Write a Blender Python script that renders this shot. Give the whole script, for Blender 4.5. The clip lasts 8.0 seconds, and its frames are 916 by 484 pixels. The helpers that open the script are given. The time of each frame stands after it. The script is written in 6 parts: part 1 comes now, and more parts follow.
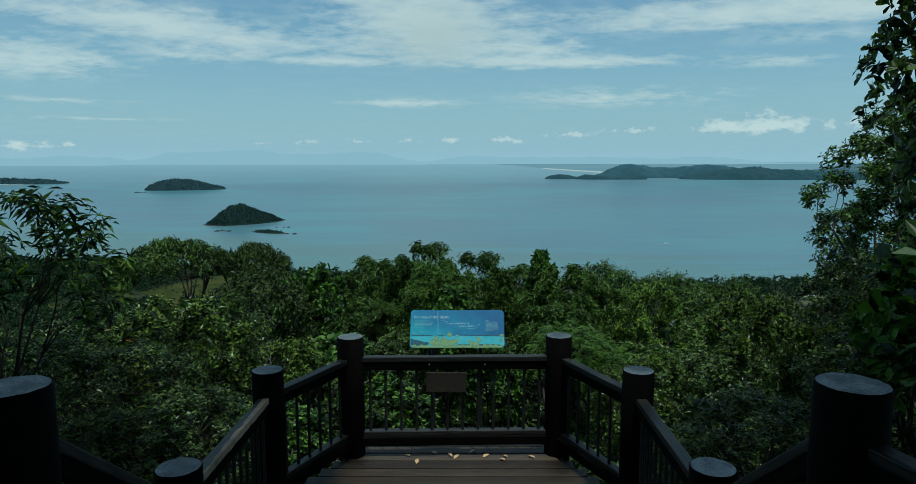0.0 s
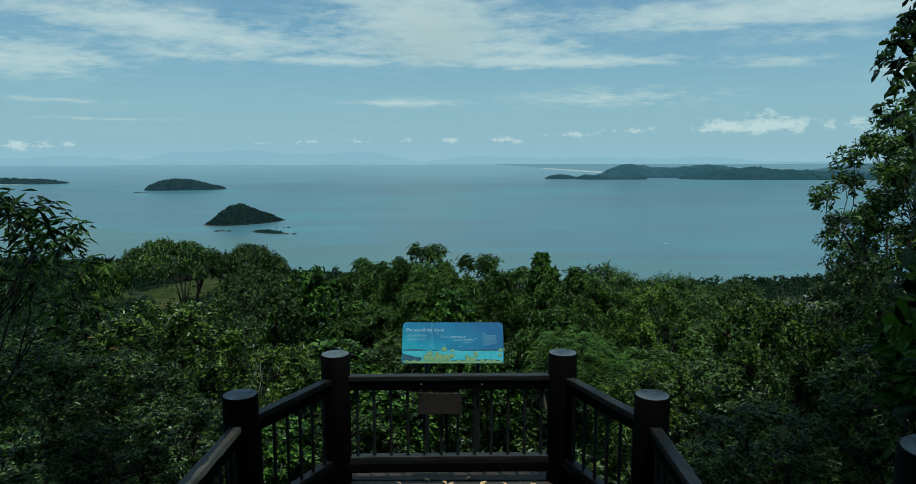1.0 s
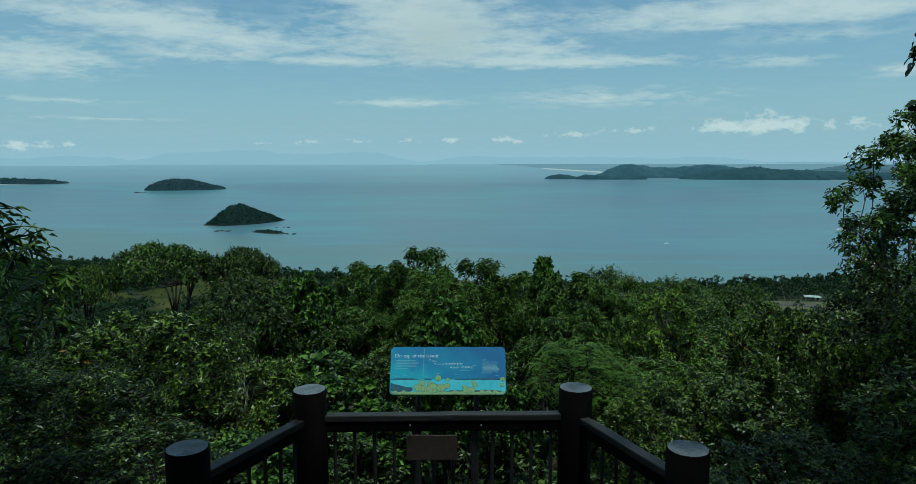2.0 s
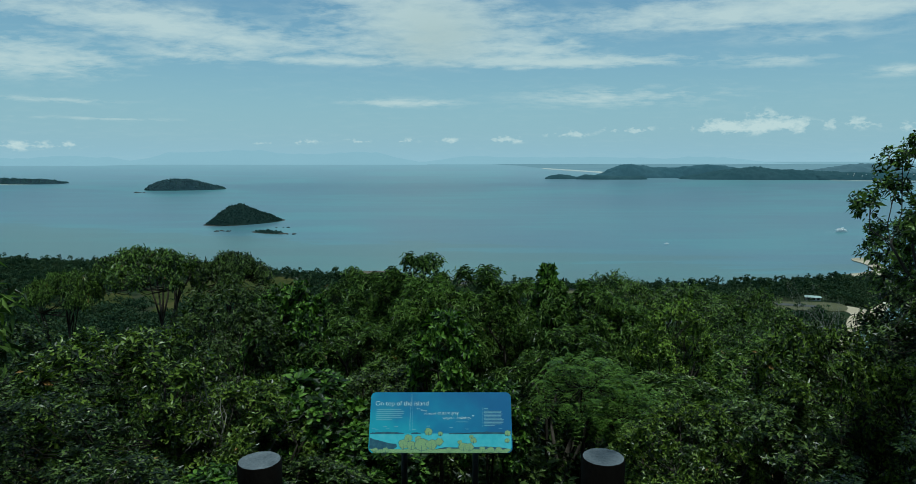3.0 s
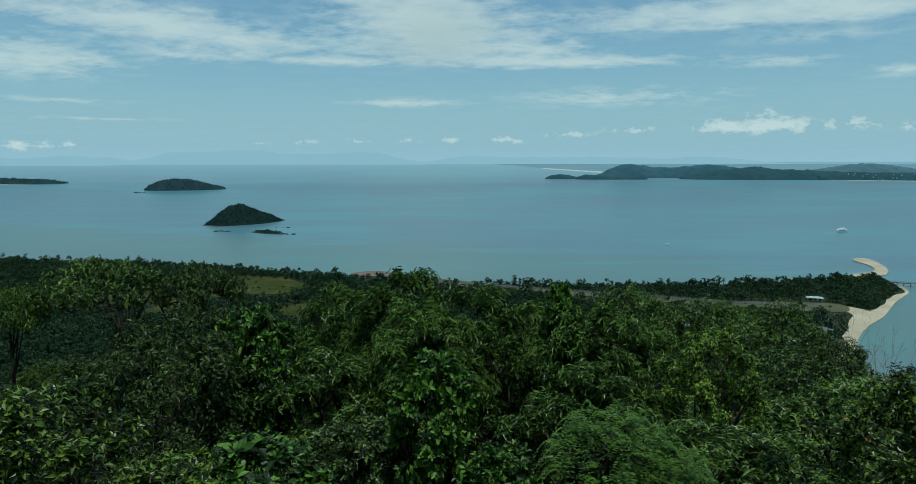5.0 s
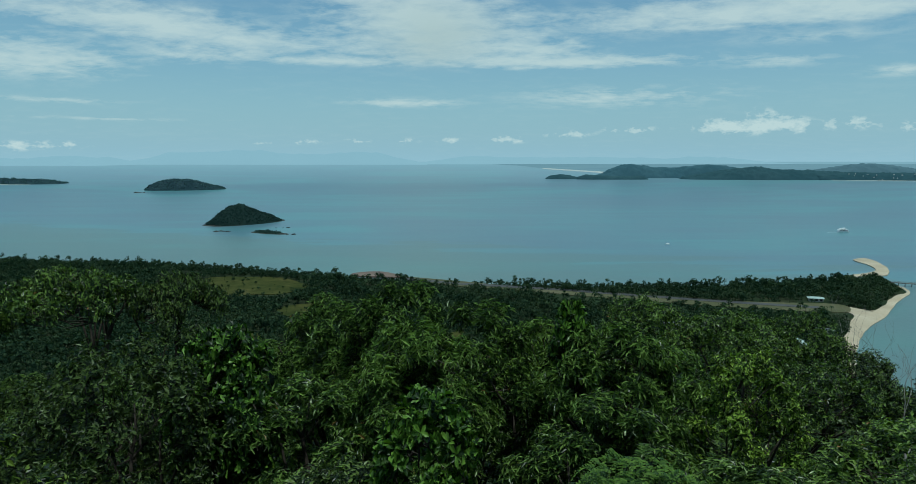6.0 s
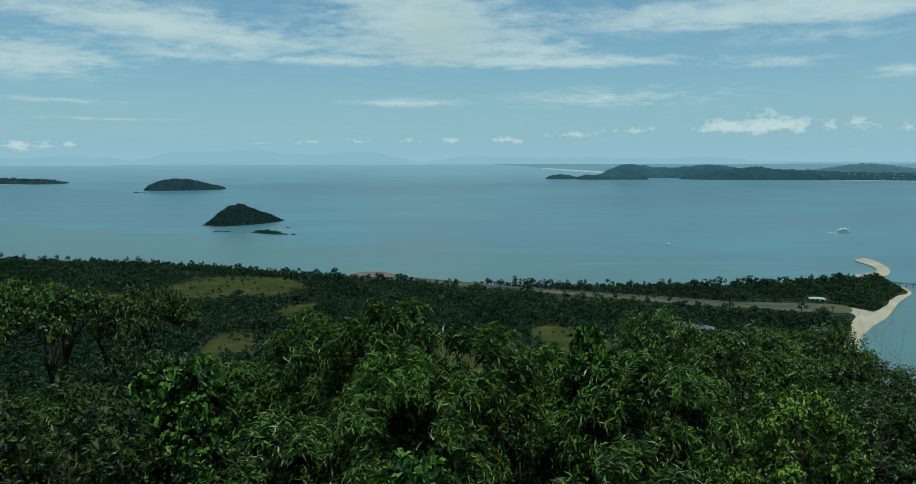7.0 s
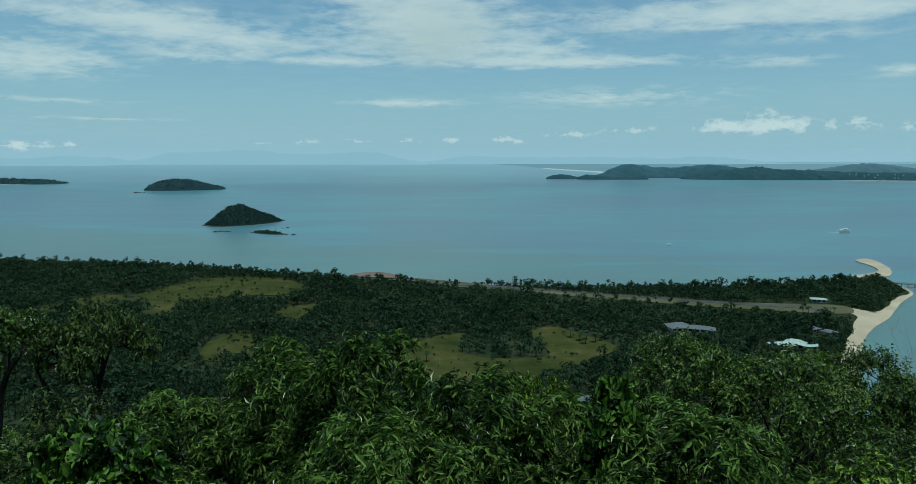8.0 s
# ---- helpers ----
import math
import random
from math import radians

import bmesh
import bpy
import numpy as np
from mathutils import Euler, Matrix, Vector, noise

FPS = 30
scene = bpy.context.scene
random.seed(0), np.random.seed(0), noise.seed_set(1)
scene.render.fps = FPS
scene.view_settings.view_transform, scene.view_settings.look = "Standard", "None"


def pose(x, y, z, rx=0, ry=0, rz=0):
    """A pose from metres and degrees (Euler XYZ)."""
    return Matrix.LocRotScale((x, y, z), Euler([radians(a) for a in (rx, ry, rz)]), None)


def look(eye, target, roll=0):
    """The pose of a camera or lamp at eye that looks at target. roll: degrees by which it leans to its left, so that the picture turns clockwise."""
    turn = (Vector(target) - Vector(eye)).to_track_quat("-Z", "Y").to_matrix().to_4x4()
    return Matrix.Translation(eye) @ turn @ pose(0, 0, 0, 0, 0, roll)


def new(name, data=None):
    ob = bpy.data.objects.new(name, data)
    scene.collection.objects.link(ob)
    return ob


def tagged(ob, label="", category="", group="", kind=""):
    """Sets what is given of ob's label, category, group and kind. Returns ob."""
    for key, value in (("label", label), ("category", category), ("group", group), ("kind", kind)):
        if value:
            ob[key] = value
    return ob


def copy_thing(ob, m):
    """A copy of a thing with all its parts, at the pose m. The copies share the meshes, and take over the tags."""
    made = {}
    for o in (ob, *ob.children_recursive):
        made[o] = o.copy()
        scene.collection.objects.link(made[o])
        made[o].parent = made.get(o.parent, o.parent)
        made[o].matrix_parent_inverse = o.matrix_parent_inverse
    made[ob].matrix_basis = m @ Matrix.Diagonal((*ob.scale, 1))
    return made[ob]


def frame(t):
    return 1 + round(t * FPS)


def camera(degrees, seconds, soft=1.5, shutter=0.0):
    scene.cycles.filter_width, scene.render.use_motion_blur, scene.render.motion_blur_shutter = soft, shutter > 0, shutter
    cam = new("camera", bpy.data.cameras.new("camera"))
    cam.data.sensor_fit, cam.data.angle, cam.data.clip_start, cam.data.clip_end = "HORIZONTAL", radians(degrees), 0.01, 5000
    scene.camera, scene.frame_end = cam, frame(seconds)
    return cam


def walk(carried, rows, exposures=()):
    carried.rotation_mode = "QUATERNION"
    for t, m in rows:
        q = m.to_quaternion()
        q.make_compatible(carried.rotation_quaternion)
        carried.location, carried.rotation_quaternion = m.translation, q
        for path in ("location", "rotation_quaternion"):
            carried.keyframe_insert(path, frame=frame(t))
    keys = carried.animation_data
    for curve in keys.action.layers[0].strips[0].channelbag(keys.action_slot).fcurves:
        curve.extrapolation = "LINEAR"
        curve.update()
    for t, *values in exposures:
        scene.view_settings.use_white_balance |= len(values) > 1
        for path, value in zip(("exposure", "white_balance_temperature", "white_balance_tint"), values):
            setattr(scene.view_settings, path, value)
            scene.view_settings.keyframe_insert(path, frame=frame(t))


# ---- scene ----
cam = camera(70.0, 8.0, soft=0.65)
EXPO, KELVIN, TINT = 0.0, 5600, -12
SKY_STRENGTH, SUN_STRENGTH = 0.09, 2.8
HAZE, CLOUD, HEAP = (4.0, 5.4, 6.35), (6.9, 7.1, 7.0), (7.9, 7.9, 7.6)
SEA_A, SEA_B, SEA_C = (0.088, 0.146, 0.190), (0.090, 0.166, 0.204), (0.090, 0.206, 0.228)
TILT = -7.04
PATH = [
    (0.0, 0.003, 0.068, 2.640, 0.02), (0.5, 0.025, 0.267, 2.643, 0.02), (1.0, 0.045, 0.552, 2.649, 0.02),
    (1.5, 0.064, 0.908, 2.656, 0.02), (3.0, 0.112, 2.348, 2.690, 0.02), (3.5, 0.144, 2.952, 2.698, 0.02),
    (4.0, 0.176, 3.620, 2.700, 0.03), (4.5, 0.205, 4.322, 2.703, 0.03), (6.0, 0.250, 6.665, 2.728, 0.05),
    (6.5, 0.272, 7.560, 2.736, 0.06), (7.0, 0.304, 8.580, 2.745, 0.06), (7.5, 0.348, 9.672, 2.768, 0.07),
    (8.0, 0.412, 10.868, 2.830, 0.08),
]
walk(cam, [(t, pose(x, y, z, 90 + TILT, 0, yaw)) for t, x, y, z, yaw in PATH],
     exposures=[(0.0, EXPO, KELVIN, TINT), (8.0, EXPO, KELVIN, TINT)])

SEA = -130.0                    # sea level below the lookout's deck
CENTRE = Vector((0.0, 5.0, 2.7))


def draw_in(p):
    """What lies past 2 km is drawn in along its line of sight, so that the horizon stays within 5 km."""
    d = Vector(p) - CENTRE
    r = math.hypot(d.x, d.y)
    if r <= 2000:
        return Vector(p)
    return CENTRE + d * ((2000 + 2850 * (1 - 1 / (1 + (r - 2000) / 2850))) / r)


# ---- sky, sun ----
def graph(tree):
    tree.nodes.clear()

    def add(kind, ins=(), operation="", blend_type=""):
        n = tree.nodes.new(kind)
        if operation:
            n.operation = operation
        if blend_type:
            n.blend_type = blend_type
        for k, v in (ins.items() if isinstance(ins, dict) else enumerate(ins)):
            if isinstance(v, bpy.types.NodeSocket):
                tree.links.new(v, n.inputs[k])
            elif v is not None:
                n.inputs[k].default_value = v
        return n
    return add


def ramp(add, fac, stops, smooth=False):
    n = add("ShaderNodeValToRGB", [fac])
    n.color_ramp.interpolation = "EASE" if smooth else "LINEAR"
    e = n.color_ramp.elements
    while len(e) < len(stops):
        e.new(0.5)
    for el, (p, c) in zip(e, stops):
        el.position = p
        el.color = (c, c, c, 1) if isinstance(c, (int, float)) else (*c, 1)
    return n.outputs[0]


SUN_UP, SUN_AZ = radians(77), radians(155)     # high sun, behind and to the right
world = bpy.data.worlds.new("sky")
scene.world = world
world.use_nodes = True
add = graph(world.node_tree)
M = "ShaderNodeMath"
sky = add("ShaderNodeTexSky")
sky.sky_type, sky.sun_disc, sky.sun_elevation, sky.sun_rotation = "NISHITA", False, SUN_UP, SUN_AZ
sky.air_density, sky.dust_density, sky.ozone_density, sky.altitude = 1.0, 1.6, 1.4, 130
way = add("ShaderNodeTexCoord").outputs["Generated"]
xyz = add("ShaderNodeSeparateXYZ", [way])
up = add(M, [xyz.outputs[2], 0.0], operation="MAXIMUM").outputs[0]
az = add(M, [xyz.outputs[0], xyz.outputs[1]], operation="ARCTAN2").outputs[0]
plane = add(M, [up, 0.14], operation="ADD").outputs[0]
cu = add(M, [xyz.outputs[0], plane], operation="DIVIDE").outputs[0]
cv = add(M, [xyz.outputs[1], plane], operation="DIVIDE").outputs[0]
flat = add("ShaderNodeCombineXYZ", [cu, cv, 0.0]).outputs[0]
spot = add("ShaderNodeCombineXYZ", [az, up, 0.0]).outputs[0]


def banks(rows):
    """Soft banks of cloud: direction, height above the horizon, half width, half height and weight."""
    total = 0.0
    for a, e, w, h, weight in rows:
        m = add("ShaderNodeMapping", [spot, (a, e, 0), (0, 0, 0), (w, h, 1)])
        m.vector_type = "TEXTURE"
        g = add("ShaderNodeTexGradient", [m.outputs[0]])
        g.gradient_type = "QUADRATIC_SPHERE"
        total = add(M, [g.outputs[1], weight * 0.8, total], operation="MULTIPLY_ADD").outputs[0]
    return total


# high broken sheet
wide = add("ShaderNodeMapping", [flat, (2.3, 0.9, 0), (0, 0, 0.18), (0.6, 0.75, 1)]).outputs[0]
n1 = add("ShaderNodeTexNoise", {"Vector": wide, "Scale": 1.8, "Detail": 7.0, "Roughness": 0.56, "Distortion": 0.2}).outputs[0]
fine = add("ShaderNodeMapping", [flat, (1.7, 2.2, 0), (0, 0, 0.3), (1.0, 1.25, 1)]).outputs[0]
n2 = add("ShaderNodeTexNoise", {"Vector": fine, "Scale": 6.5, "Detail": 12.0, "Roughness": 0.62, "Distortion": 0.2}).outputs[0]
sheets = banks([(-0.568, 0.13, 0.189, 0.0436, 1.15), (-0.432, 0.184, 0.227, 0.0408, 1.35), (-0.558, 0.186, 0.117, 0.0221, 0.6), (-0.29, 0.166, 0.236, 0.0323, 0.8), (-0.376, 0.144, 0.14, 0.0206, 0.6), (-0.06, 0.202, 0.246, 0.0857, 1.7), (-0.193, 0.144, 0.192, 0.0109, 1), (0.186, 0.142, 0.288, 0.0157, 1.5), (0.1, 0.161, 0.19, 0.0336, 1), (0.367, 0.199, 0.378, 0.037, 1.25), (0.54, 0.19, 0.176, 0.0263, 1.0), (0.444, 0.133, 0.132, 0.0168, 0.55), (0.586, 0.112, 0.07, 0.0146, 0.7), (0.237, 0.093, 0.27, 0.0271, 0.62), (-0.082, 0.086, 0.144, 0.0114, 0.95), (-0.546, 0.078, 0.131, 0.0066, 0.7), (-0.481, 0.056, 0.21, 0.0046, 0.45), (0.49, 0.161, 0.188, 0.015, 0.4)])
aloft = ramp(add, up, [(0.22, 0.0), (0.32, 0.3), (0.6, 0.18)])
cover = add(M, [sheets, aloft], operation="ADD").outputs[0]
cover = add(M, [add(M, [n1, 0.5], operation="SUBTRACT").outputs[0], 1.3, cover], operation="MULTIPLY_ADD").outputs[0]
cover = add(M, [add(M, [n2, 0.5], operation="SUBTRACT").outputs[0], 2.1, cover], operation="MULTIPLY_ADD").outputs[0]
high = ramp(add, cover, [(0.0, 0.0), (0.3, 0.34), (0.6, 0.62), (1.0, 0.84)])
there = ramp(add, add(M, [sheets, aloft], operation="ADD").outputs[0], [(0.0, 0.12), (0.25, 1.0)])
high = add(M, [high, there], operation="MULTIPLY").outputs[0]
grey = add(M, [n1, banks([(-0.042, 0.186, 0.22, 0.10, 2.2)])], operation="MULTIPLY").outputs[0]
grey = ramp(add, grey, [(0.06, 0.0), (0.75, 0.85)], True)
# heaped clouds low over the coast
low = add("ShaderNodeCombineXYZ", [add(M, [az, 30.0], operation="MULTIPLY").outputs[0], add(M, [up, 52.0], operation="MULTIPLY").outputs[0], 1.3]).outputs[0]
n3 = add("ShaderNodeTexNoise", {"Vector": low, "Scale": 1.9, "Detail": 9.0, "Roughness": 0.62}).outputs[0]
heaps = banks([(0.427, 0.047, 0.124, 0.0176, 1.1), (0.428, 0.058, 0.037, 0.0213, 1.2), (0.459, 0.05, 0.045, 0.0173, 0.9), (0.378, 0.049, 0.06, 0.0167, 0.9), (0.537, 0.049, 0.051, 0.0143, 0.8), (0.593, 0.043, 0.038, 0.0115, 0.7), (0.076, 0.033, 0.053, 0.0111, 0.8), (0.163, 0.04, 0.057, 0.0096, 1), (0.255, 0.045, 0.078, 0.0121, 0.6), (-0.594, 0.019, 0.045, 0.0104, 0.8), (-0.547, 0.021, 0.063, 0.0096, 0.6), (-0.287, 0.026, 0.033, 0.0054, 0.6), (-0.221, 0.028, 0.054, 0.0068, 0.8), (-0.144, 0.029, 0.044, 0.0083, 0.9), (-0.085, 0.03, 0.039, 0.0083, 0.9), (-0.008, 0.031, 0.04, 0.0084, 0.8)])
pile = add(M, [add(M, [n3, 0.5], operation="SUBTRACT").outputs[0], 3.3, heaps], operation="MULTIPLY_ADD").outputs[0]
heaped = ramp(add, pile, [(0.22, 0.0), (0.42, 0.45), (0.9, 0.95)])
heaped = add(M, [heaped, ramp(add, heaps, [(0.02, 0.0), (0.2, 1.0)])], operation="MULTIPLY").outputs[0]
haze = ramp(add, up, [(0.0, 1.0), (0.04, 0.8), (0.12, 0.42), (0.25, 0.15), (0.5, 0.0)])
MIX = "ShaderNodeMixRGB"
blue = add(MIX, [1.0, sky.outputs[0], (0.85, 1.0, 1.02, 1)], blend_type="MULTIPLY").outputs[0]
c0 = add(MIX, [haze, blue, (*HAZE, 1)]).outputs[0]
c1 = add(MIX, [high, c0, (*CLOUD, 1)]).outputs[0]
c1 = add(MIX, [grey, c1, (5.3, 5.75, 5.75, 1)]).outputs[0]
c2 = add(MIX, [add(M, [heaped, 0.74], operation="MULTIPLY").outputs[0], c1, (*HEAP, 1)]).outputs[0]
add("ShaderNodeOutputWorld", [add("ShaderNodeBackground", [c2, SKY_STRENGTH]).outputs[0]])

sun = new("sun", bpy.data.lights.new("sun", "SUN"))
sun.data.energy, sun.data.angle, sun.data.color = SUN_STRENGTH, radians(1.5), (1.0, 0.94, 0.85)
toward = Vector((math.sin(SUN_AZ) * math.cos(SUN_UP), math.cos(SUN_AZ) * math.cos(SUN_UP), math.sin(SUN_UP)))
sun.matrix_world = look(toward * 50, (0, 0, 0))


# ---- materials ----
def surface(name, colours, scale=4.0, rough=0.7, bump=0.0, fine=30.0, vary=0.0, island=0.0, translucent=0.0,
            stretch=(1, 1, 1), specular=0.5, metallic=0.0, space="Object", detail=6.0, bump_distance=0.02, glow=0.0, dim=1.0, dry=0.0):
    """Two scales of noise mix the colours; vary and island shift whole objects and loose pieces."""
    m = bpy.data.materials.new(name)
    m.use_nodes = True
    add = graph(m.node_tree)
    co = add("ShaderNodeTexCoord").outputs[space] if space != "World" else add("ShaderNodeNewGeometry").outputs["Position"]
    co = add("ShaderNodeMapping", {"Vector": co, "Scale": stretch}).outputs[0]
    a = add("ShaderNodeTexNoise", {"Vector": co, "Scale": scale, "Detail": detail, "Roughness": 0.6}).outputs[0]
    b = add("ShaderNodeTexNoise", {"Vector": co, "Scale": fine, "Detail": 4.0, "Roughness": 0.6}).outputs[0]
    f = add(M, [add(M, [a, 0.65], operation="MULTIPLY").outputs[0], add(M, [b, 0.35], operation="MULTIPLY").outputs[0]], operation="ADD").outputs[0]
    if vary:
        r = add("ShaderNodeObjectInfo").outputs["Random"]
        f = add(M, [f, add(M, [add(M, [r, 0.5], operation="SUBTRACT").outputs[0], vary], operation="MULTIPLY").outputs[0]], operation="ADD").outputs[0]
    if island:
        r = add("ShaderNodeNewGeometry").outputs["Random Per Island"]
        f = add(M, [f, add(M, [add(M, [r, 0.5], operation="SUBTRACT").outputs[0], island], operation="MULTIPLY").outputs[0]], operation="ADD").outputs[0]
    n = len(colours)
    col = ramp(add, f, [(0.3 + 0.4 * i / max(1, n - 1), c) for i, c in enumerate(colours)])
    if dry:
        one = add("ShaderNodeNewGeometry").outputs["Random Per Island"]
        turned = add(M, [one, dry], operation="GREATER_THAN").outputs[0]
        col = add(MIX, [turned, col, (0.26, 0.15, 0.05, 1)]).outputs[0]
    ins = {"Base Color": col, "Roughness": rough, "Metallic": metallic, "Specular IOR Level": specular}
    if bump:
        ins["Normal"] = add("ShaderNodeBump", {"Strength": bump, "Distance": bump_distance, "Height": f}).outputs[0]
    # painted haze: the surface emits its colour and the base is dimmed
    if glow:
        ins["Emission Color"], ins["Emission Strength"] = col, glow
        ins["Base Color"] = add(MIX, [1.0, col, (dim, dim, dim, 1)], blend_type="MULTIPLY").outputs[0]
    s = add("ShaderNodeBsdfPrincipled", ins).outputs[0]
    if translucent:
        t = add("ShaderNodeBsdfTranslucent", [add(MIX, [1.0, col, (0.9, 1.0, 0.35, 1)], blend_type="MULTIPLY").outputs[0]]).outputs[0]
        s = add("ShaderNodeMixShader", [translucent, s, t]).outputs[0]
    add("ShaderNodeOutputMaterial", [s])
    return m


LEAF_SICKLE = surface("sickle leaf", [(0.0134, 0.0279, 0.0061), (0.0396, 0.0754, 0.0150), (0.0857, 0.1468, 0.0307), (0.2023, 0.2984, 0.0726)], 0.8, 0.34, island=0.75, vary=0.22, translucent=0.30, specular=0.4, dry=0.997)
LEAF_BRIGHT = surface("bright leaf", [(0.0095, 0.0212, 0.0039), (0.0313, 0.0606, 0.0100), (0.0713, 0.1224, 0.0207), (0.1726, 0.2588, 0.0499)], 0.8, 0.36, island=0.70, vary=0.2, translucent=0.32, specular=0.36, dry=0.998)
LEAF_DARK = surface("dark leaf", [(0.0069, 0.0144, 0.0034), (0.0215, 0.0405, 0.0089), (0.0513, 0.0852, 0.0178), (0.1279, 0.1843, 0.0441)], 0.8, 0.36, island=0.75, vary=0.22, translucent=0.27, specular=0.34, dry=0.998)
LEAF_DEEP = surface("deep green leaf", [(0.0039, 0.0082, 0.0022), (0.0121, 0.0228, 0.0050), (0.0291, 0.0494, 0.0110), (0.0697, 0.1036, 0.0257)], 0.8, 0.42, island=0.70, vary=0.25, translucent=0.24, specular=0.24)
LEAF_LIME = surface("lime green leaf", [(0.0175, 0.0339, 0.0042), (0.0528, 0.0940, 0.0110), (0.1124, 0.1825, 0.0227), (0.2489, 0.3637, 0.0525)], 0.8, 0.4, island=0.70, vary=0.15, translucent=0.28, specular=0.26)
LEAF_YELLOW = surface("yellow-green leaf", [(0.0082, 0.0176, 0.0026), (0.0280, 0.0525, 0.0068), (0.0712, 0.1159, 0.0156), (0.1771, 0.2514, 0.0393)], 0.8, 0.34, island=0.80, vary=0.18, translucent=0.32, specular=0.38, dry=0.998)
LEAF_BROAD = surface("glossy broad leaf", [(0.0067, 0.0178, 0.0023), (0.0223, 0.0531, 0.0059), (0.0525, 0.1110, 0.0132), (0.1291, 0.2345, 0.0321)], 0.8, 0.42, island=0.70, vary=0.2, translucent=0.28, specular=0.26)
LEAF_FERN = surface("feather leaf", [(0.028, 0.062, 0.009), (0.068, 0.128, 0.017), (0.125, 0.205, 0.030)], 0.8, 0.42, island=0.4, translucent=0.28, specular=0.2)
LEAF_DRY = surface("dry leaf", [(0.375, 0.18, 0.075), (0.56, 0.308, 0.14), (0.65, 0.494, 0.312)], 3, 0.6, island=0.6)
BARK = surface("bark", [(0.012, 0.010, 0.009), (0.03, 0.025, 0.02), (0.07, 0.06, 0.05)], 6, 0.9, 0.4, 40, stretch=(1, 1, 0.25), vary=0.3, specular=0.1)
SOIL = surface("forest floor", [(0.010, 0.019, 0.010), (0.019, 0.031, 0.015), (0.032, 0.040, 0.021), (0.054, 0.044, 0.028)], 0.05, 0.95, 0.4, 2.5, space="World", specular=0.03, detail=12.0)
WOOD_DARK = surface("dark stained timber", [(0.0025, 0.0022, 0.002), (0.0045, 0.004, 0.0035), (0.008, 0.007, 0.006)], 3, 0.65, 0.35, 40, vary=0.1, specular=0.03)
RAIL_WOOD = surface("weathered dark rail timber", [(0.012, 0.011, 0.01), (0.025, 0.023, 0.022), (0.07, 0.065, 0.06)], 3, 0.5, 0.5, 45, vary=0.15, stretch=(0.12, 1, 1), specular=0.35)
BARE_WOOD = surface("bare split timber", [(0.192, 0.128, 0.08), (0.42, 0.3, 0.195), (0.56, 0.434, 0.294)], 5, 0.8, 0.6, 60, stretch=(0.15, 1, 1))
CAP = surface("weathered grey post end", [(0.0644, 0.0771, 0.0881), (0.1492, 0.1690, 0.1889), (0.3978, 0.4377, 0.4674)], 7, 0.5, 0.5, 70, vary=0.25, specular=0.3)
BOARD = surface("weathered deck board", [(0.0185, 0.0120, 0.0081), (0.0420, 0.0286, 0.0203), (0.0842, 0.0601, 0.0440)], 3, 0.6, 0.4, 50, vary=0.3, stretch=(0.12, 1, 1), specular=0.3)
STEEL = surface("galvanised steel", [(0.25, 0.26, 0.27), (0.4, 0.41, 0.42), (0.5, 0.51, 0.52)], 20, 0.4, metallic=0.9)
BLACK_STEEL = surface("black painted steel", [(0.012, 0.012, 0.013), (0.02, 0.02, 0.022), (0.04, 0.04, 0.045)], 20, 0.45)
FOREST = surface("far forest crown", [(0.0123, 0.0270, 0.0172), (0.0229, 0.0440, 0.0252), (0.0370, 0.0620, 0.0332), (0.0581, 0.0840, 0.0435)], 0.018, 0.9, island=0.4, fine=0.1, space="World", translucent=0.3, specular=0.03)
GRASS = surface("rough pasture grass", [(0.0119, 0.0208, 0.0064), (0.0289, 0.0384, 0.0112), (0.0527, 0.0560, 0.0176), (0.0978, 0.0784, 0.0336)], 0.02, 0.95, 0.2, 0.1, space="World", specular=0.02, detail=14.0)
SAND = surface("pale beach sand", [(0.3036, 0.2484, 0.1748), (0.3956, 0.3312, 0.2392), (0.4968, 0.4232, 0.322)], 0.03, 0.9, 0.1, 0.6, space="World", specular=0.15)
RED_EARTH = surface("reddish bare earth", [(0.10, 0.07, 0.055), (0.14, 0.10, 0.08), (0.18, 0.13, 0.10)], 0.05, 0.95, 0.2, 0.5, space="World")
ASPHALT = surface("airstrip asphalt", [(0.03, 0.032, 0.034), (0.045, 0.046, 0.048), (0.065, 0.065, 0.065)], 0.03, 0.85, 0, 0.6, space="World")
VERGE = surface("mown airstrip verge", [(0.05, 0.06, 0.025), (0.085, 0.085, 0.045), (0.14, 0.125, 0.08)], 0.02, 0.95, 0, 0.3, space="World", specular=0.1)
ROCK = surface("shore rock", [(0.04, 0.035, 0.03), (0.09, 0.08, 0.07), (0.16, 0.14, 0.12)], 0.05, 0.9, 0.4, 0.5, space="World")
ROOF_GREY = surface("grey metal roof", [(0.0675, 0.0788, 0.09), (0.0975, 0.1087, 0.12), (0.1275, 0.1387, 0.15)], 0.3, 0.45, 0, 4, vary=0.1)
ROOF_WHITE = surface("pale green-white roof", [(0.25, 0.33, 0.30), (0.33, 0.41, 0.38), (0.42, 0.48, 0.46)], 0.3, 0.5, 0, 4, vary=0.1)
WALL_PALE = surface("pale rendered wall", [(0.3, 0.29, 0.26), (0.4, 0.38, 0.35), (0.5, 0.48, 0.44)], 0.5, 0.8, 0, 5)
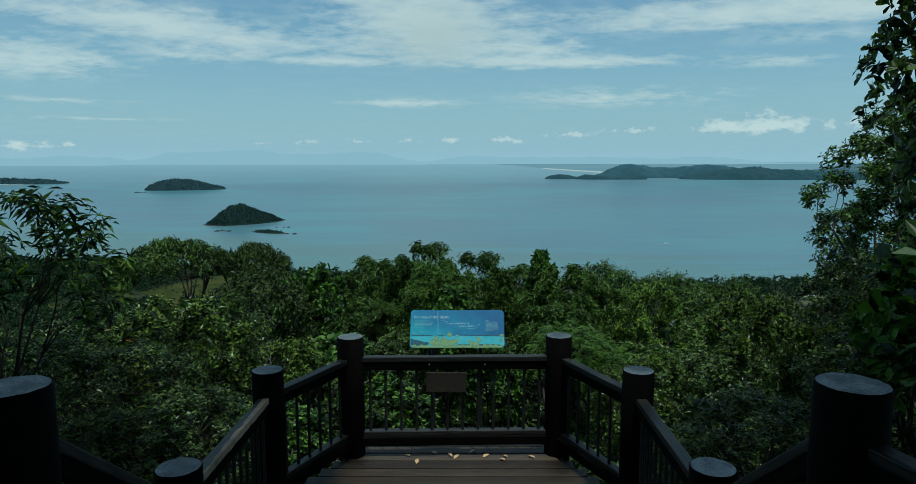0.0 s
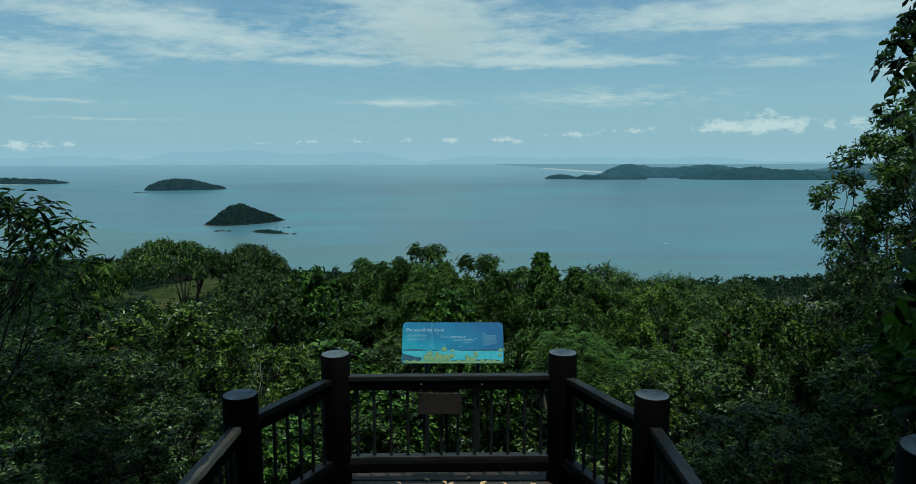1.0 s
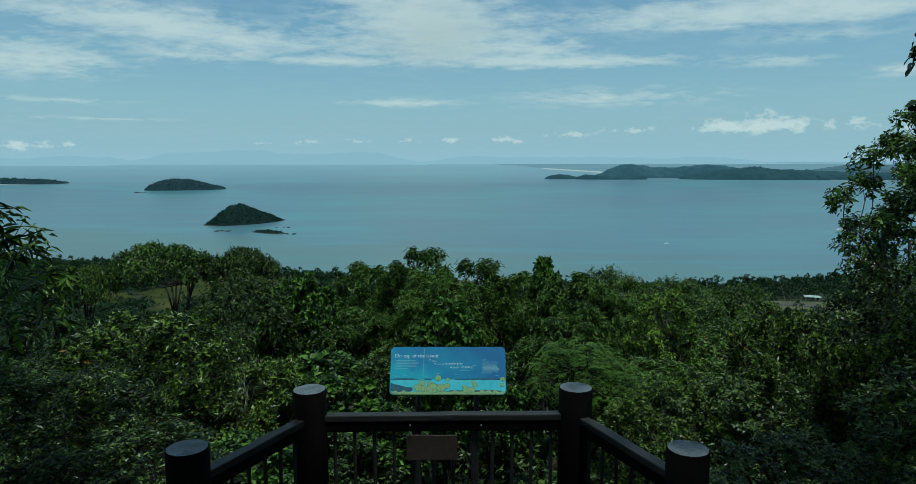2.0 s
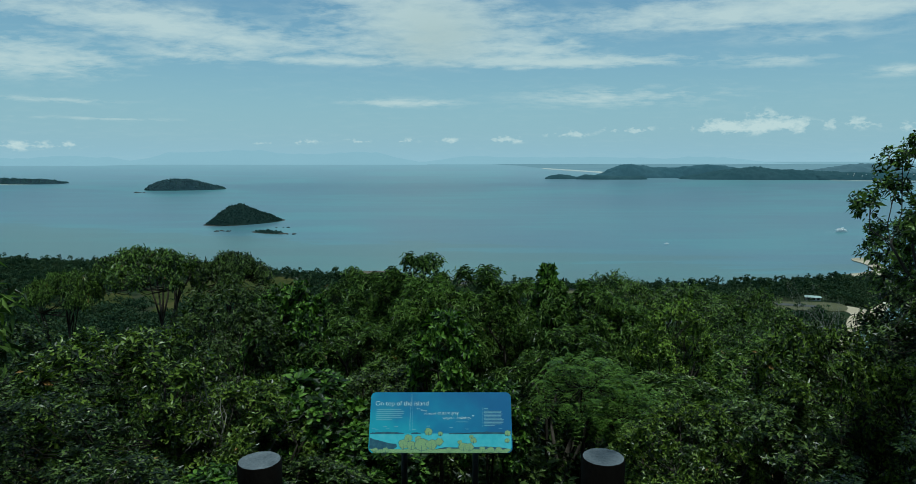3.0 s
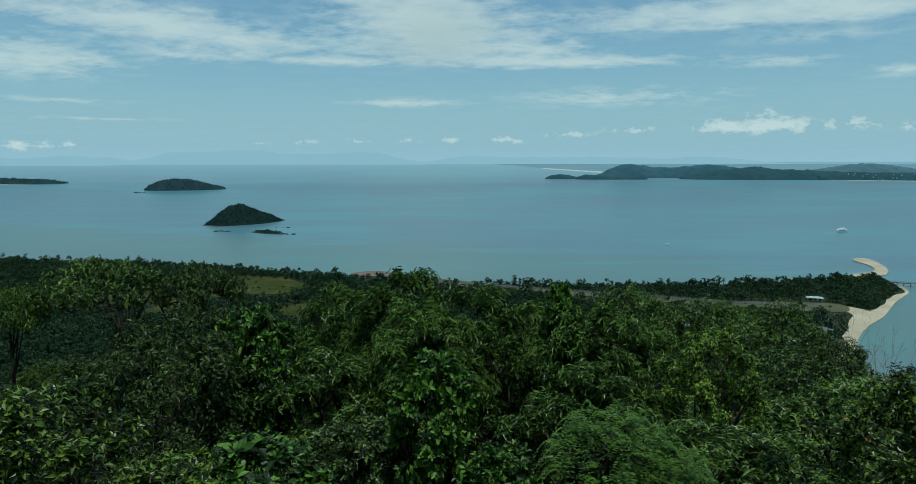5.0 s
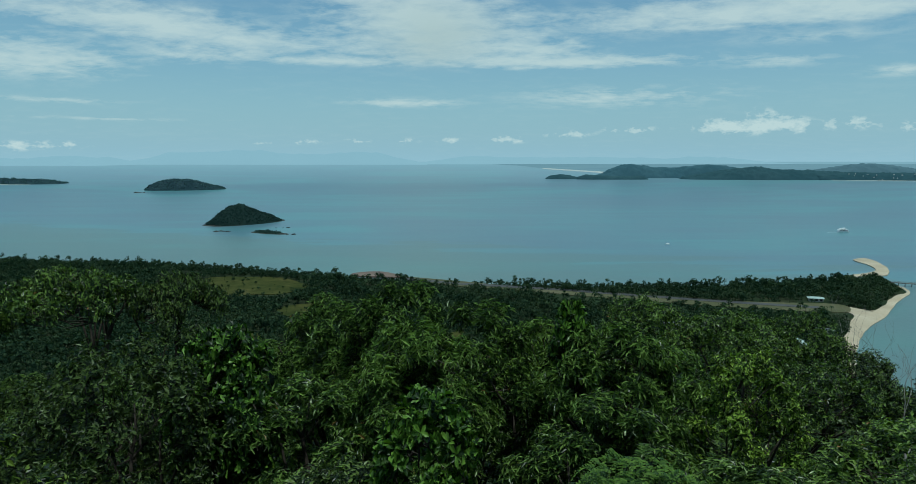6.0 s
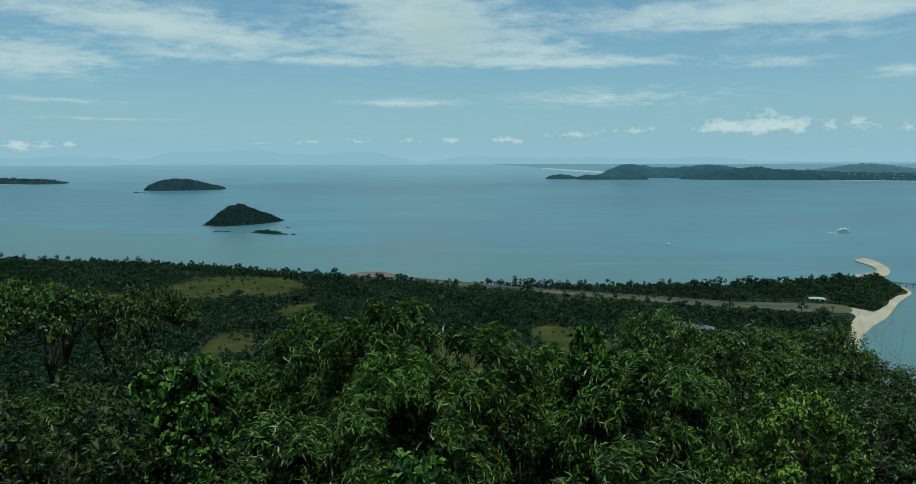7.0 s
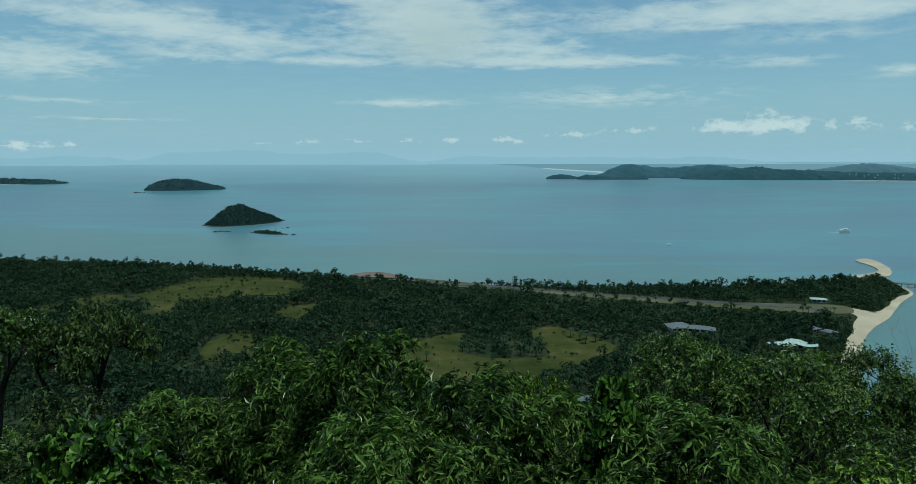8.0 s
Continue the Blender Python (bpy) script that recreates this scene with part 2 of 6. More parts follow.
WHITE_PAINT = surface("white boat paint", [(0.7, 0.72, 0.72), (0.8, 0.8, 0.8), (0.85, 0.85, 0.85)], 0.5, 0.35)
FOAM = surface("white wake foam", [(0.3, 0.38, 0.4), (0.5, 0.58, 0.6), (0.75, 0.8, 0.8)], 0.3, 0.8, fine=2.0)
GLASS_DARK = surface("dark window glass", [(0.01, 0.012, 0.015), (0.015, 0.018, 0.02), (0.02, 0.025, 0.03)], 2, 0.08)
POND_WATER = surface("dark still pond", [(0.006, 0.008, 0.006), (0.010, 0.012, 0.009), (0.014, 0.016, 0.012)], 0.1, 0.5, 0, 0.5, space="World", specular=0.1)
# three hill colours with distant haze painted in, bluer and paler farther off
HILL_NEAR = surface("wooded headland with faint painted haze", [(0.026, 0.060, 0.074), (0.036, 0.074, 0.088), (0.050, 0.092, 0.106)], 0.006, 0.95, 0.2, 0.04, space="World", bump_distance=6, specular=0.02, detail=10)
HILL_FAR = surface("wooded hill with painted haze", [(0.038, 0.084, 0.108), (0.052, 0.102, 0.126), (0.068, 0.122, 0.146)], 0.004, 0.95, 0.15, 0.03, space="World", bump_distance=6, specular=0.02, detail=10)
HILL_PALE = surface("far hill with thick painted haze", [(0.080, 0.136, 0.166), (0.094, 0.152, 0.182), (0.108, 0.170, 0.200)], 0.004, 0.95, 0.1, 0.03, space="World", bump_distance=6, specular=0.02)
# crowns and ground of the farther islands, bluish haze painted into both
HILL_HAZE = surface("wooded isle with painted haze", [(0.0600, 0.1170, 0.1435), (0.0810, 0.1440, 0.1715), (0.1080, 0.1740, 0.2030)], 0.02, 0.95, 0.0, 0.06, space="World", specular=0.02, island=0.4, translucent=0.35)
HAZE_GROUND = surface("isle ground with painted haze", [(0.0200, 0.0400, 0.0495), (0.0257, 0.0472, 0.0577), (0.0329, 0.0572, 0.0685)], 0.02, 0.95, 0.0, 0.06, space="World", specular=0.02)
HILL_ISLE = surface("wooded island", [(0.010, 0.021, 0.018), (0.014, 0.027, 0.023), (0.020, 0.036, 0.030)], 0.03, 0.95, 0.3, 0.2, space="World", bump_distance=2, specular=0.02)
ISLE_ROCK = surface("dark island rock", [(0.03, 0.03, 0.028), (0.055, 0.053, 0.048), (0.10, 0.095, 0.085)], 0.06, 0.9, 0.4, 0.5, space="World", specular=0.1)
# islet crowns pushed from green to blue, painting in thin haze
ISLE_LEAF = surface("islet crown with painted haze", [(0.0220, 0.0497, 0.0518), (0.0330, 0.0648, 0.0658), (0.0480, 0.0864, 0.0854)], 0.02, 0.95, island=0.45, fine=0.2, space="World", specular=0.02, translucent=0.35)
# range and plain glow in the horizon's haze colour
MOUNTAIN = surface("distant range with painted haze", [(0.295, 0.424, 0.502), (0.301, 0.431, 0.508), (0.308, 0.438, 0.514)], 0.002, 1.0, 0, 0.01, space="World", specular=0.0, glow=1.0, dim=0.04)
PLAIN_FAR = surface("distant plain with painted haze", [(0.150, 0.238, 0.290), (0.178, 0.272, 0.326), (0.205, 0.304, 0.358)], 0.003, 1.0, 0, 0.02, space="World", specular=0.0, stretch=(0.3, 2, 1), glow=1.0, dim=0.05)
# sand greyed towards blue, distant haze put into the colour
SAND_FAR = surface("far sand with painted haze", [(0.32, 0.36, 0.36), (0.38, 0.41, 0.40), (0.42, 0.45, 0.43)], 0.003, 1.0, 0, 0.02, space="World", specular=0.0)


def sea_material():
    m = bpy.data.materials.new("calm turquoise sea")
    m.use_nodes = True
    add = graph(m.node_tree)
    co = add("ShaderNodeNewGeometry").outputs["Position"]
    big = add("ShaderNodeMapping", {"Vector": co, "Scale": (0.0006, 0.0016, 0.0), "Rotation": (0, 0, 0.12)}).outputs[0]
    a = add("ShaderNodeTexNoise", {"Vector": big, "Scale": 1.6, "Detail": 5.0, "Roughness": 0.55, "Distortion": 0.6}).outputs[0]
    patch = add("ShaderNodeTexNoise", {"Vector": co, "Scale": 0.004, "Detail": 4.0}).outputs[0]
    f = add(M, [add(M, [a, 0.7], operation="MULTIPLY").outputs[0], add(M, [patch, 0.3], operation="MULTIPLY").outputs[0]], operation="ADD").outputs[0]
    streak = add("ShaderNodeMapping", {"Vector": co, "Scale": (0.0022, 0.012, 0.0), "Rotation": (0, 0, -0.06)}).outputs[0]
    b = add("ShaderNodeTexNoise", {"Vector": streak, "Scale": 1.0, "Detail": 5.0, "Roughness": 0.62, "Distortion": 0.4}).outputs[0]
    f = add(M, [add(M, [b, 0.5], operation="SUBTRACT").outputs[0], 0.6, f], operation="MULTIPLY_ADD").outputs[0]
    col = ramp(add, f, [(0.36, SEA_A), (0.5, SEA_B), (0.62, SEA_C)])
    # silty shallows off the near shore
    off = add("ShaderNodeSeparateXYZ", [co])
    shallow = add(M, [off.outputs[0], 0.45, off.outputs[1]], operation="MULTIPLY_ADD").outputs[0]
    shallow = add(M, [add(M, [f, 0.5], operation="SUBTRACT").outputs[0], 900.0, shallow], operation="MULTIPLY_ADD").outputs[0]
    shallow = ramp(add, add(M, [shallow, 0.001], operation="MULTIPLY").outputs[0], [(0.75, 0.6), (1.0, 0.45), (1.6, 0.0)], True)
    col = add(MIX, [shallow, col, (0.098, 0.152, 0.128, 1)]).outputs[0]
    ripple = add("ShaderNodeTexNoise", {"Vector": co, "Scale": 0.12, "Detail": 5.0, "Roughness": 0.65}).outputs[0]
    nor = add("ShaderNodeBump", {"Strength": 0.16, "Distance": 0.8, "Height": ripple}).outputs[0]
    s = add("ShaderNodeBsdfPrincipled", {"Base Color": col, "Roughness": 0.28, "IOR": 1.2, "Normal": nor}).outputs[0]
    add("ShaderNodeOutputMaterial", [s])
    return m


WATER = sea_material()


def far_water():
    """The last of the sea before the horizon, haze painted on as a pale glow."""
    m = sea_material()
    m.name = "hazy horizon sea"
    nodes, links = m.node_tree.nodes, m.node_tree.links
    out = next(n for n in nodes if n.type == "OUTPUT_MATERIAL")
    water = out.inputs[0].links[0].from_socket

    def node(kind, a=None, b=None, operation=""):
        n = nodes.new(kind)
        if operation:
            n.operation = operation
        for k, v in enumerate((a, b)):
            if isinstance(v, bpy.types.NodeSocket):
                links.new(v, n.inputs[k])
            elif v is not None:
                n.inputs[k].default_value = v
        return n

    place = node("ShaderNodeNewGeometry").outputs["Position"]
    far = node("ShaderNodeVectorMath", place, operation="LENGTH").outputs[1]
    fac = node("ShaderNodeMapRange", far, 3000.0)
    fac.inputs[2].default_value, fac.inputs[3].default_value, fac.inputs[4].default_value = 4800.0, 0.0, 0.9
    # pale glow, stronger with distance, stands for haze over the water
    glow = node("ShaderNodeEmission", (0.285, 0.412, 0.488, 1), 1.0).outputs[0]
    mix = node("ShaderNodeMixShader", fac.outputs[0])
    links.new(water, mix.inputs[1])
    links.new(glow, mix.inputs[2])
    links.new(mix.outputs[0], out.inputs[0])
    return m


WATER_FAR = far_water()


# ---- mesh helpers ----
def mesh_of(name, verts, faces, material, smooth=False):
    me = bpy.data.meshes.new(name)
    me.from_pydata([tuple(map(float, v)) for v in verts], [], [tuple(map(int, f)) for f in faces])
    for m in material if isinstance(material, (list, tuple)) else [material]:
        me.materials.append(m)
    if smooth:
        me.polygons.foreach_set("use_smooth", [True] * len(me.polygons))
    me.update()
    return me


def structure(name, me, label, category):
    return tagged(new(name, me), label, category, kind="structure")


def part(name, bm, material, parent, label=""):
    """Links a bmesh, or a ready mesh, as one mesh object under a thing."""
    if isinstance(bm, bmesh.types.BMesh):
        me = bpy.data.meshes.new(name)
        bm.to_mesh(me)
        bm.free()
        me.materials.append(material)
    else:
        me = bm
    ob = new(name, me)
    ob.parent = parent
    return tagged(ob, label)


def thing(name, m, label, category, group="", kind=""):
    ob = tagged(new(name), label, category, group, kind)
    ob.empty_display_size = 0.2
    ob.matrix_world = m
    return ob


def box(bm, size, m=Matrix(), bevel=0.0):
    out = bmesh.ops.create_cube(bm, size=1.0, matrix=m @ Matrix.Diagonal((*size, 1)))
    if bevel:
        edges = list({e for v in out["verts"] for e in v.link_edges})
        bmesh.ops.bevel(bm, geom=edges, offset=bevel, segments=2, affect="EDGES", profile=0.6)
    return bm


def tube(verts, faces, points, radii, sides=6):
    """Appends a tapered tube along points to two lists."""
    start = len(verts)
    side = Vector((1, 0.3, 0.2))
    for i, (p, r) in enumerate(zip(points, radii)):
        a, b = Vector(points[max(0, i - 1)]), Vector(points[min(len(points) - 1, i + 1)])
        d = (b - a).normalized()
        u = d.cross(side).normalized()
        v = d.cross(u)
        for k in range(sides):
            w = 2 * math.pi * k / sides
            verts.append(Vector(p) + (u * math.cos(w) + v * math.sin(w)) * r)
    for i in range(len(points) - 1):
        for k in range(sides):
            a, b = start + i * sides + k, start + i * sides + (k + 1) % sides
            faces.append((a, b, b + sides, a + sides))
    last = len(verts) - sides
    faces.append(tuple(range(last, last + sides)))


def inside(poly, x, y):
    hit = False
    for (x0, y0), (x1, y1) in zip(poly, poly[1:] + poly[:1]):
        if (y0 > y) != (y1 > y) and x < x0 + (y - y0) / (y1 - y0) * (x1 - x0):
            hit = not hit
    return hit


def rounded(poly, times=2):
    """The polygon with its corners cut off."""
    for i in range(times):
        poly = [(a[0] + (b[0] - a[0]) * k, a[1] + (b[1] - a[1]) * k) for a, b in zip(poly, poly[1:] + poly[:1]) for k in (0.25, 0.75)]
    return poly


def ragged(poly, step, wobble, seed):
    """The polygon with its sides cut into steps and pushed about a little."""
    out = []
    for (x0, y0), (x1, y1) in zip(poly, poly[1:] + poly[:1]):
        n = max(1, int(math.hypot(x1 - x0, y1 - y0) / step))
        for i in range(n):
            x, y = x0 + (x1 - x0) * i / n, y0 + (y1 - y0) * i / n
            q = noise.noise_vector(Vector((x / step / 2.5, y / step / 2.5, seed)))
            out.append((x + q.x * wobble, y + q.y * wobble))
    return out


def sheet(name, poly, z, material, label, category, step=12, wobble=5, seed=0.0, lie=None, soft=True):
    """A low piece of ground of uneven outline, with a small raised edge."""
    pts = ragged(rounded(poly) if soft else poly, step, wobble, seed)
    bm = bmesh.new()
    top = bm.faces.new([bm.verts.new((x, y, lie(x, y) if lie else z)) for x, y in pts])
    bmesh.ops.triangulate(bm, faces=[top])
    edge = [e for e in bm.edges if len(e.link_faces) == 1]
    out = bmesh.ops.extrude_edge_only(bm, edges=edge)
    for v in out["geom"]:
        if isinstance(v, bmesh.types.BMVert):
            v.co.z -= 1.5
    bmesh.ops.recalc_face_normals(bm, faces=bm.faces)
    me = bpy.data.meshes.new(name)
    bm.to_mesh(me)
    bm.free()
    if me.polygons[0].normal.z < 0:
        me.flip_normals()
    me.materials.append(material)
    return structure(name, me, label, category)


# ---- sea and land ----
def sea():
    rings = [0] + [60 * 1.16 ** i for i in range(55)]
    n = 192
    verts, faces = [draw_in((0, 5, SEA))], []
    for r in rings[1:]:
        for k in range(n):
            w = 2 * math.pi * k / n
            verts.append(draw_in((r * math.sin(w), 5 + r * math.cos(w), SEA)))
    for k in range(n):
        faces.append((0, 1 + (k + 1) % n, 1 + k))
    distant = []
    for i in range(len(rings) - 2):
        for k in range(n):
            a, b = 1 + i * n + k, 1 + i * n + (k + 1) % n
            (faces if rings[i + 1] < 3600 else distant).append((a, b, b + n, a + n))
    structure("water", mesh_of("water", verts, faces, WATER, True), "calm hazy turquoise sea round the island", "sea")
    structure("backdrop", mesh_of("backdrop", verts, distant, WATER_FAR, True), "far sea fading into painted haze at the horizon", "sea")


sea()

SHORE = [(-1600, 1000), (-900, 905), (-612, 872), (-361, 832), (-235, 784), (-130, 750), (0, 714), (133, 690), (258, 693), (330, 708), (404, 728), (486, 752), (520, 770)]
EAST = [(-900, 120), (0, 160), (250, 168), (300, 188), (350, 215), (388, 236), (432, 263), (458, 280), (489, 302), (518, 325), (555, 364), (617, 414), (656, 454), (690, 470), (720, 480), (745, 488), (770, 500)]
SLOPE = [(-400, -60), (-150, -12), (-30, 1.0), (-8, 0.6), (0.5, 0.3), (2, -0.4), (4, -0.9), (6.5, -1.5), (8, -2.2), (12, -4.3), (20, -7.4), (30, -11.6),
         (50, -20.5), (100, -42), (320, -126.5), (420, -127.2), (5000, -127.4)]


def along(rows, v):
    return float(np.interp(v, [a for a, b in rows], [b for a, b in rows]))


def ashore(x, y):
    """How far inland a place lies; below 0 it is sea."""
    return min(along(SHORE, x) - y, along(EAST, y) - x)


def ground_z(x, y):
    s = math.hypot(y, 0.45 * x) if y > 0 else y - 0.1 * abs(x)
    z = along(SLOPE, s)
    rough = min(1.0, max(0.0, (s - 7) / 30))
    z += noise.noise(Vector((x / 9, y / 9, 0.5))) * 0.7 * rough
    inland = ashore(x, y)
    if inland < 25:
        z = min(z, SEA + 2.6 * inland / 25) if inland > -40 else SEA - 4
    return z


def land():
    xs = sorted({*range(-1600, -700, 100), *range(-700, -100, 30), *range(-100, -30, 10), *range(-30, 31, 3), *range(40, 110, 10), *range(110, 560, 12)})
    ys = sorted({*range(-900, -100, 80), *range(-100, -20, 16), *range(-20, 46, 3), *range(46, 110, 10), *range(110, 400, 24), *range(400, 800, 14), *range(800, 1041, 30)})
    verts = [(x, y, ground_z(x, y)) for y in ys for x in xs]
    w = len(xs)
    faces = [(j * w + i, j * w + i + 1, (j + 1) * w + i + 1, (j + 1) * w + i) for j in range(len(ys) - 1) for i in range(w - 1)
             if max(verts[k][2] for k in (j * w + i, j * w + i + 1, (j + 1) * w + i + 1, (j + 1) * w + i)) > SEA - 3]
    structure("ground", mesh_of("ground", verts, faces, SOIL, True), "forested island slope falling to a coastal plain", "ground")


land()
FLAT = -126.9
FIELD_BIG = [(-320, 637), (-305, 666), (-294, 715), (-260, 736), (-221, 734), (-188, 720), (-155, 684), (-158, 656), (-171, 632), (-193, 641), (-208, 628), (-235, 623), (-241, 603), (-246, 551), (-259, 544), (-283, 603)]
FIELD_SMALL = [(-162, 569), (-154, 590), (-125, 600), (-121, 580), (-128, 538), (-142, 541)]
FIELD_LOW = [(-177, 441), (-183, 485), (-170, 495), (-148, 490), (-147, 464), (-135, 437), (-147, 428), (-166, 427)]
FIELD_WEST = [(-368, 572), (-374, 603), (-357, 628), (-327, 641), (-304, 603), (-309, 579), (-344, 587), (-347, 565)]
FIELD_MID = [(-44, 432), (-28, 481), (0, 498), (7, 491), (-4, 451), (6, 437), (25, 432), (49, 432), (62, 448), (61, 470), (53, 494), (64, 512), (81, 517), (94, 489), (106, 481), (116, 455), (104, 445), (85, 420), (67, 413), (51, 393), (47, 374), (25, 369), (5, 368), (-15, 372), (-34, 398)]
STRIP = [(-61, 736), (0, 708), (76, 665), (160, 633), (243, 604), (318, 597), (346, 592), (351, 578), (334, 549), (252, 578), (219, 587), (142, 617), (75, 650), (0, 675), (-60, 715)]
RUNWAY = [(-60, 727), (0, 696), (104, 664), (157, 641), (254, 604), (322, 581), (320, 573), (252, 594), (155, 631), (102, 654), (-2, 686), (-62, 717)]
SPIT = [(539, 889), (561, 896), (553, 856), (525, 791), (501, 759), (486, 754), (459, 749), (422, 730), (430, 744), (469, 767), (501, 783), (517, 805), (528, 844), (525, 866)]
BEACH = [(461, 664), (423, 634), (390, 594), (358, 564), (344, 590), (336, 590), (338, 552), (325, 535), (309, 512), (279, 469), (255, 436), (225, 388), (207, 350), (218, 350), (239, 388), (266, 432),
         (283, 458), (305, 489), (327, 518), (367, 555), (417, 617), (457, 656), (474, 690), (466, 694)]
CLIFF = [(-127, 736), (-117, 756), (-90, 760), (-68, 740), (-60, 724), (-93, 725)]
POND = [(-91, 472), (-88, 486), (-77, 486), (-72, 470), (-81, 463)]
CLEAR = [FIELD_BIG, FIELD_WEST, FIELD_SMALL, FIELD_LOW, FIELD_MID, STRIP, SPIT, BEACH, CLIFF, POND]

sheet("pasture", FIELD_BIG, FLAT + 0.22, GRASS, "rough olive-green pasture among the trees", "field", 10, 8, 1.0)
sheet("pasture", FIELD_WEST, FLAT + 0.22, GRASS, "narrow scrubby clearing in the forest", "field", 10, 6, 11.0)
sheet("pasture", FIELD_SMALL, FLAT + 0.22, GRASS, "small olive-green clearing among the trees", "field", 10, 6, 2.0)
sheet("pasture", FIELD_LOW, FLAT + 0.22, GRASS, "scrubby green clearing at the hill's foot", "field", 10, 8, 3.0)
sheet("pasture", FIELD_MID, FLAT + 0.22, GRASS, "open grassy clearing with scattered shrubs", "field", 10, 6, 4.0)
sheet("runway_verge", STRIP, FLAT + 0.55, VERGE, "pale mown grass beside an airstrip", "verge", 20, 3, 5.0)
sheet("runway", RUNWAY, FLAT + 0.75, ASPHALT, "long grey asphalt airstrip", "airstrip", 40, 0.6, 6.0, soft=False)
sheet("beach", BEACH, FLAT + 0.2, SAND, "pale sandy beach curving along the shore", "beach", 10, 2.5, 7.0,
      lambda x, y: SEA + 0.4 + 3.1 * min(1.0, max(0.0, ashore(x, y)) / 22))
sheet("sand_spit", SPIT, SEA + 1.0, SAND, "hooked pale sand spit in shallow water", "beach", 10, 2.5, 8.0)
sheet("bare_bank", CLIFF, FLAT + 2.2, RED_EARTH, "reddish bare earth bank by the shore", "ground", 8, 3, 9.0)
sheet("pond", POND, FLAT + 0.25, POND_WATER, "small dark pond under trees", "pond", 5, 2, 10.0)


# ---- far forest ----
def blob_tree(rng, lobes, tufts, spread, tall, tuft=0.24, stem=True):
    """One far tree: uneven lobes of ragged leafy tufts over a short stem, as arrays of points and faces."""
    pts, tris = [], []

    def tri(p):
        k = len(pts)
        for q in range(3):
            pts.append(p[q][:])
        tris.append((k, k + 1, k + 2))

    centres = []
    for i in range(lobes):
        a, r = rng.uniform(0, 6.28), spread * 0.6 * math.sqrt(rng.random())
        centres.append((Vector((r * math.cos(a), r * math.sin(a), tall * rng.uniform(0.5, 0.8))), spread * rng.uniform(0.32, 0.6)))
    for i in range(tufts):
        c, size = centres[i % lobes]
        d = Vector((rng.gauss(0, 1), rng.gauss(0, 1), rng.gauss(0.35, 0.85))).normalized()
        p = c + Vector((d.x * 1.2, d.y * 1.2, d.z * 0.9)) * size * rng.uniform(0.6, 1.1)
        u = d.cross(Vector((rng.uniform(-1, 1), rng.uniform(-1, 1), rng.uniform(-1, 1)))).normalized()
        v = (d.cross(u) + d * rng.uniform(-0.6, 0.6)).normalized()
        w = spread * tuft * rng.uniform(0.6, 1.3)
        tri([p + u * w, p - u * w * 0.6 + v * w * 0.8, p - u * w * 0.5 - v * w * 0.8])
    if stem:
        for k in range(3):
            a, b = k * 2.09, (k + 1) * 2.09
            foot = [Vector((0.16 * math.cos(q), 0.16 * math.sin(q), z)) for z in (0, tall * 0.6) for q in (a, b)]
            tri(foot[:3])
            tri([foot[1], foot[3], foot[2]])
    return np.array(pts), np.array(tris)


def woods(name, places, variants, material, label, rng):
    """Many far trees as one mesh; places are x, y, z and size."""
    vs, fs, count = [], [], 0
    for x, y, z, size in places:
        v, f = rng.choice(variants)
        a = rng.uniform(0, 6.28)
        turn = np.array([[math.cos(a), -math.sin(a), 0], [math.sin(a), math.cos(a), 0], [0, 0, rng.uniform(0.8, 1.25)]])
        vs.append(v @ turn.T * size + (x, y, z))
        fs.append(f + count)
        count += len(v)
    me = bpy.data.meshes.new(name)
    v, f = np.concatenate(vs), np.concatenate(fs)
    me.vertices.add(len(v))
    me.vertices.foreach_set("co", v.astype(np.float32).ravel())
    me.loops.add(len(f) * 3)
    me.loops.foreach_set("vertex_index", f.astype(np.int32).ravel())
    me.polygons.add(len(f))
    me.polygons.foreach_set("loop_start", np.arange(0, 3 * len(f), 3, dtype=np.int32))
    me.update(calc_edges=True)
    me.materials.append(material)
    return tagged(new(name, me), label, "forest", kind="stuff")


rng = random.Random(7)
FAR_TREES = [blob_tree(rng, rng.choice((2, 3, 3)), 42, rng.uniform(2.9, 4.3), rng.uniform(6.0, 9.0), 0.22) for i in range(16)]
ISLE_TREES = [blob_tree(rng, 2, 24, 3.6, rng.uniform(5.0, 8.0), 0.28, False) for i in range(7)]
SLIM_TREES = [blob_tree(rng, 3, 54, 2.2, rng.uniform(8, 11.5), 0.26) for i in range(3)]


BUSHES = [blob_tree(rng, 2, 50, 3.2, 3.4, 0.26, False) for i in range(4)]


def is_clear(x, y, margin=0.0):
    if inside(FIELD_WEST, x, y):
        return rng.random() > 0.4
    q = noise.noise_vector(Vector((x / 16, y / 16, 2.2)))
    sx, sy = x + 5 * q.x, y + 5 * q.y
    if any(inside(p, sx, sy + k * y) for p in CLEAR[:5] for k in (0, 0.016 * (y / 560) ** 3, 0.032 * (y / 560) ** 3)):
        return rng.random() > 0.03 + 0.8 * max(0.0, noise.noise(Vector((x / 22, y / 30, 6.1))) - 0.2)
    if any(inside(p, x, y) or inside(p, x, y + 6) or inside(p, x, y + 14) for p in CLEAR[5:]):
        return True
    return inside(STRIP, x, y + 13) or inside(STRIP, x, y + 19)


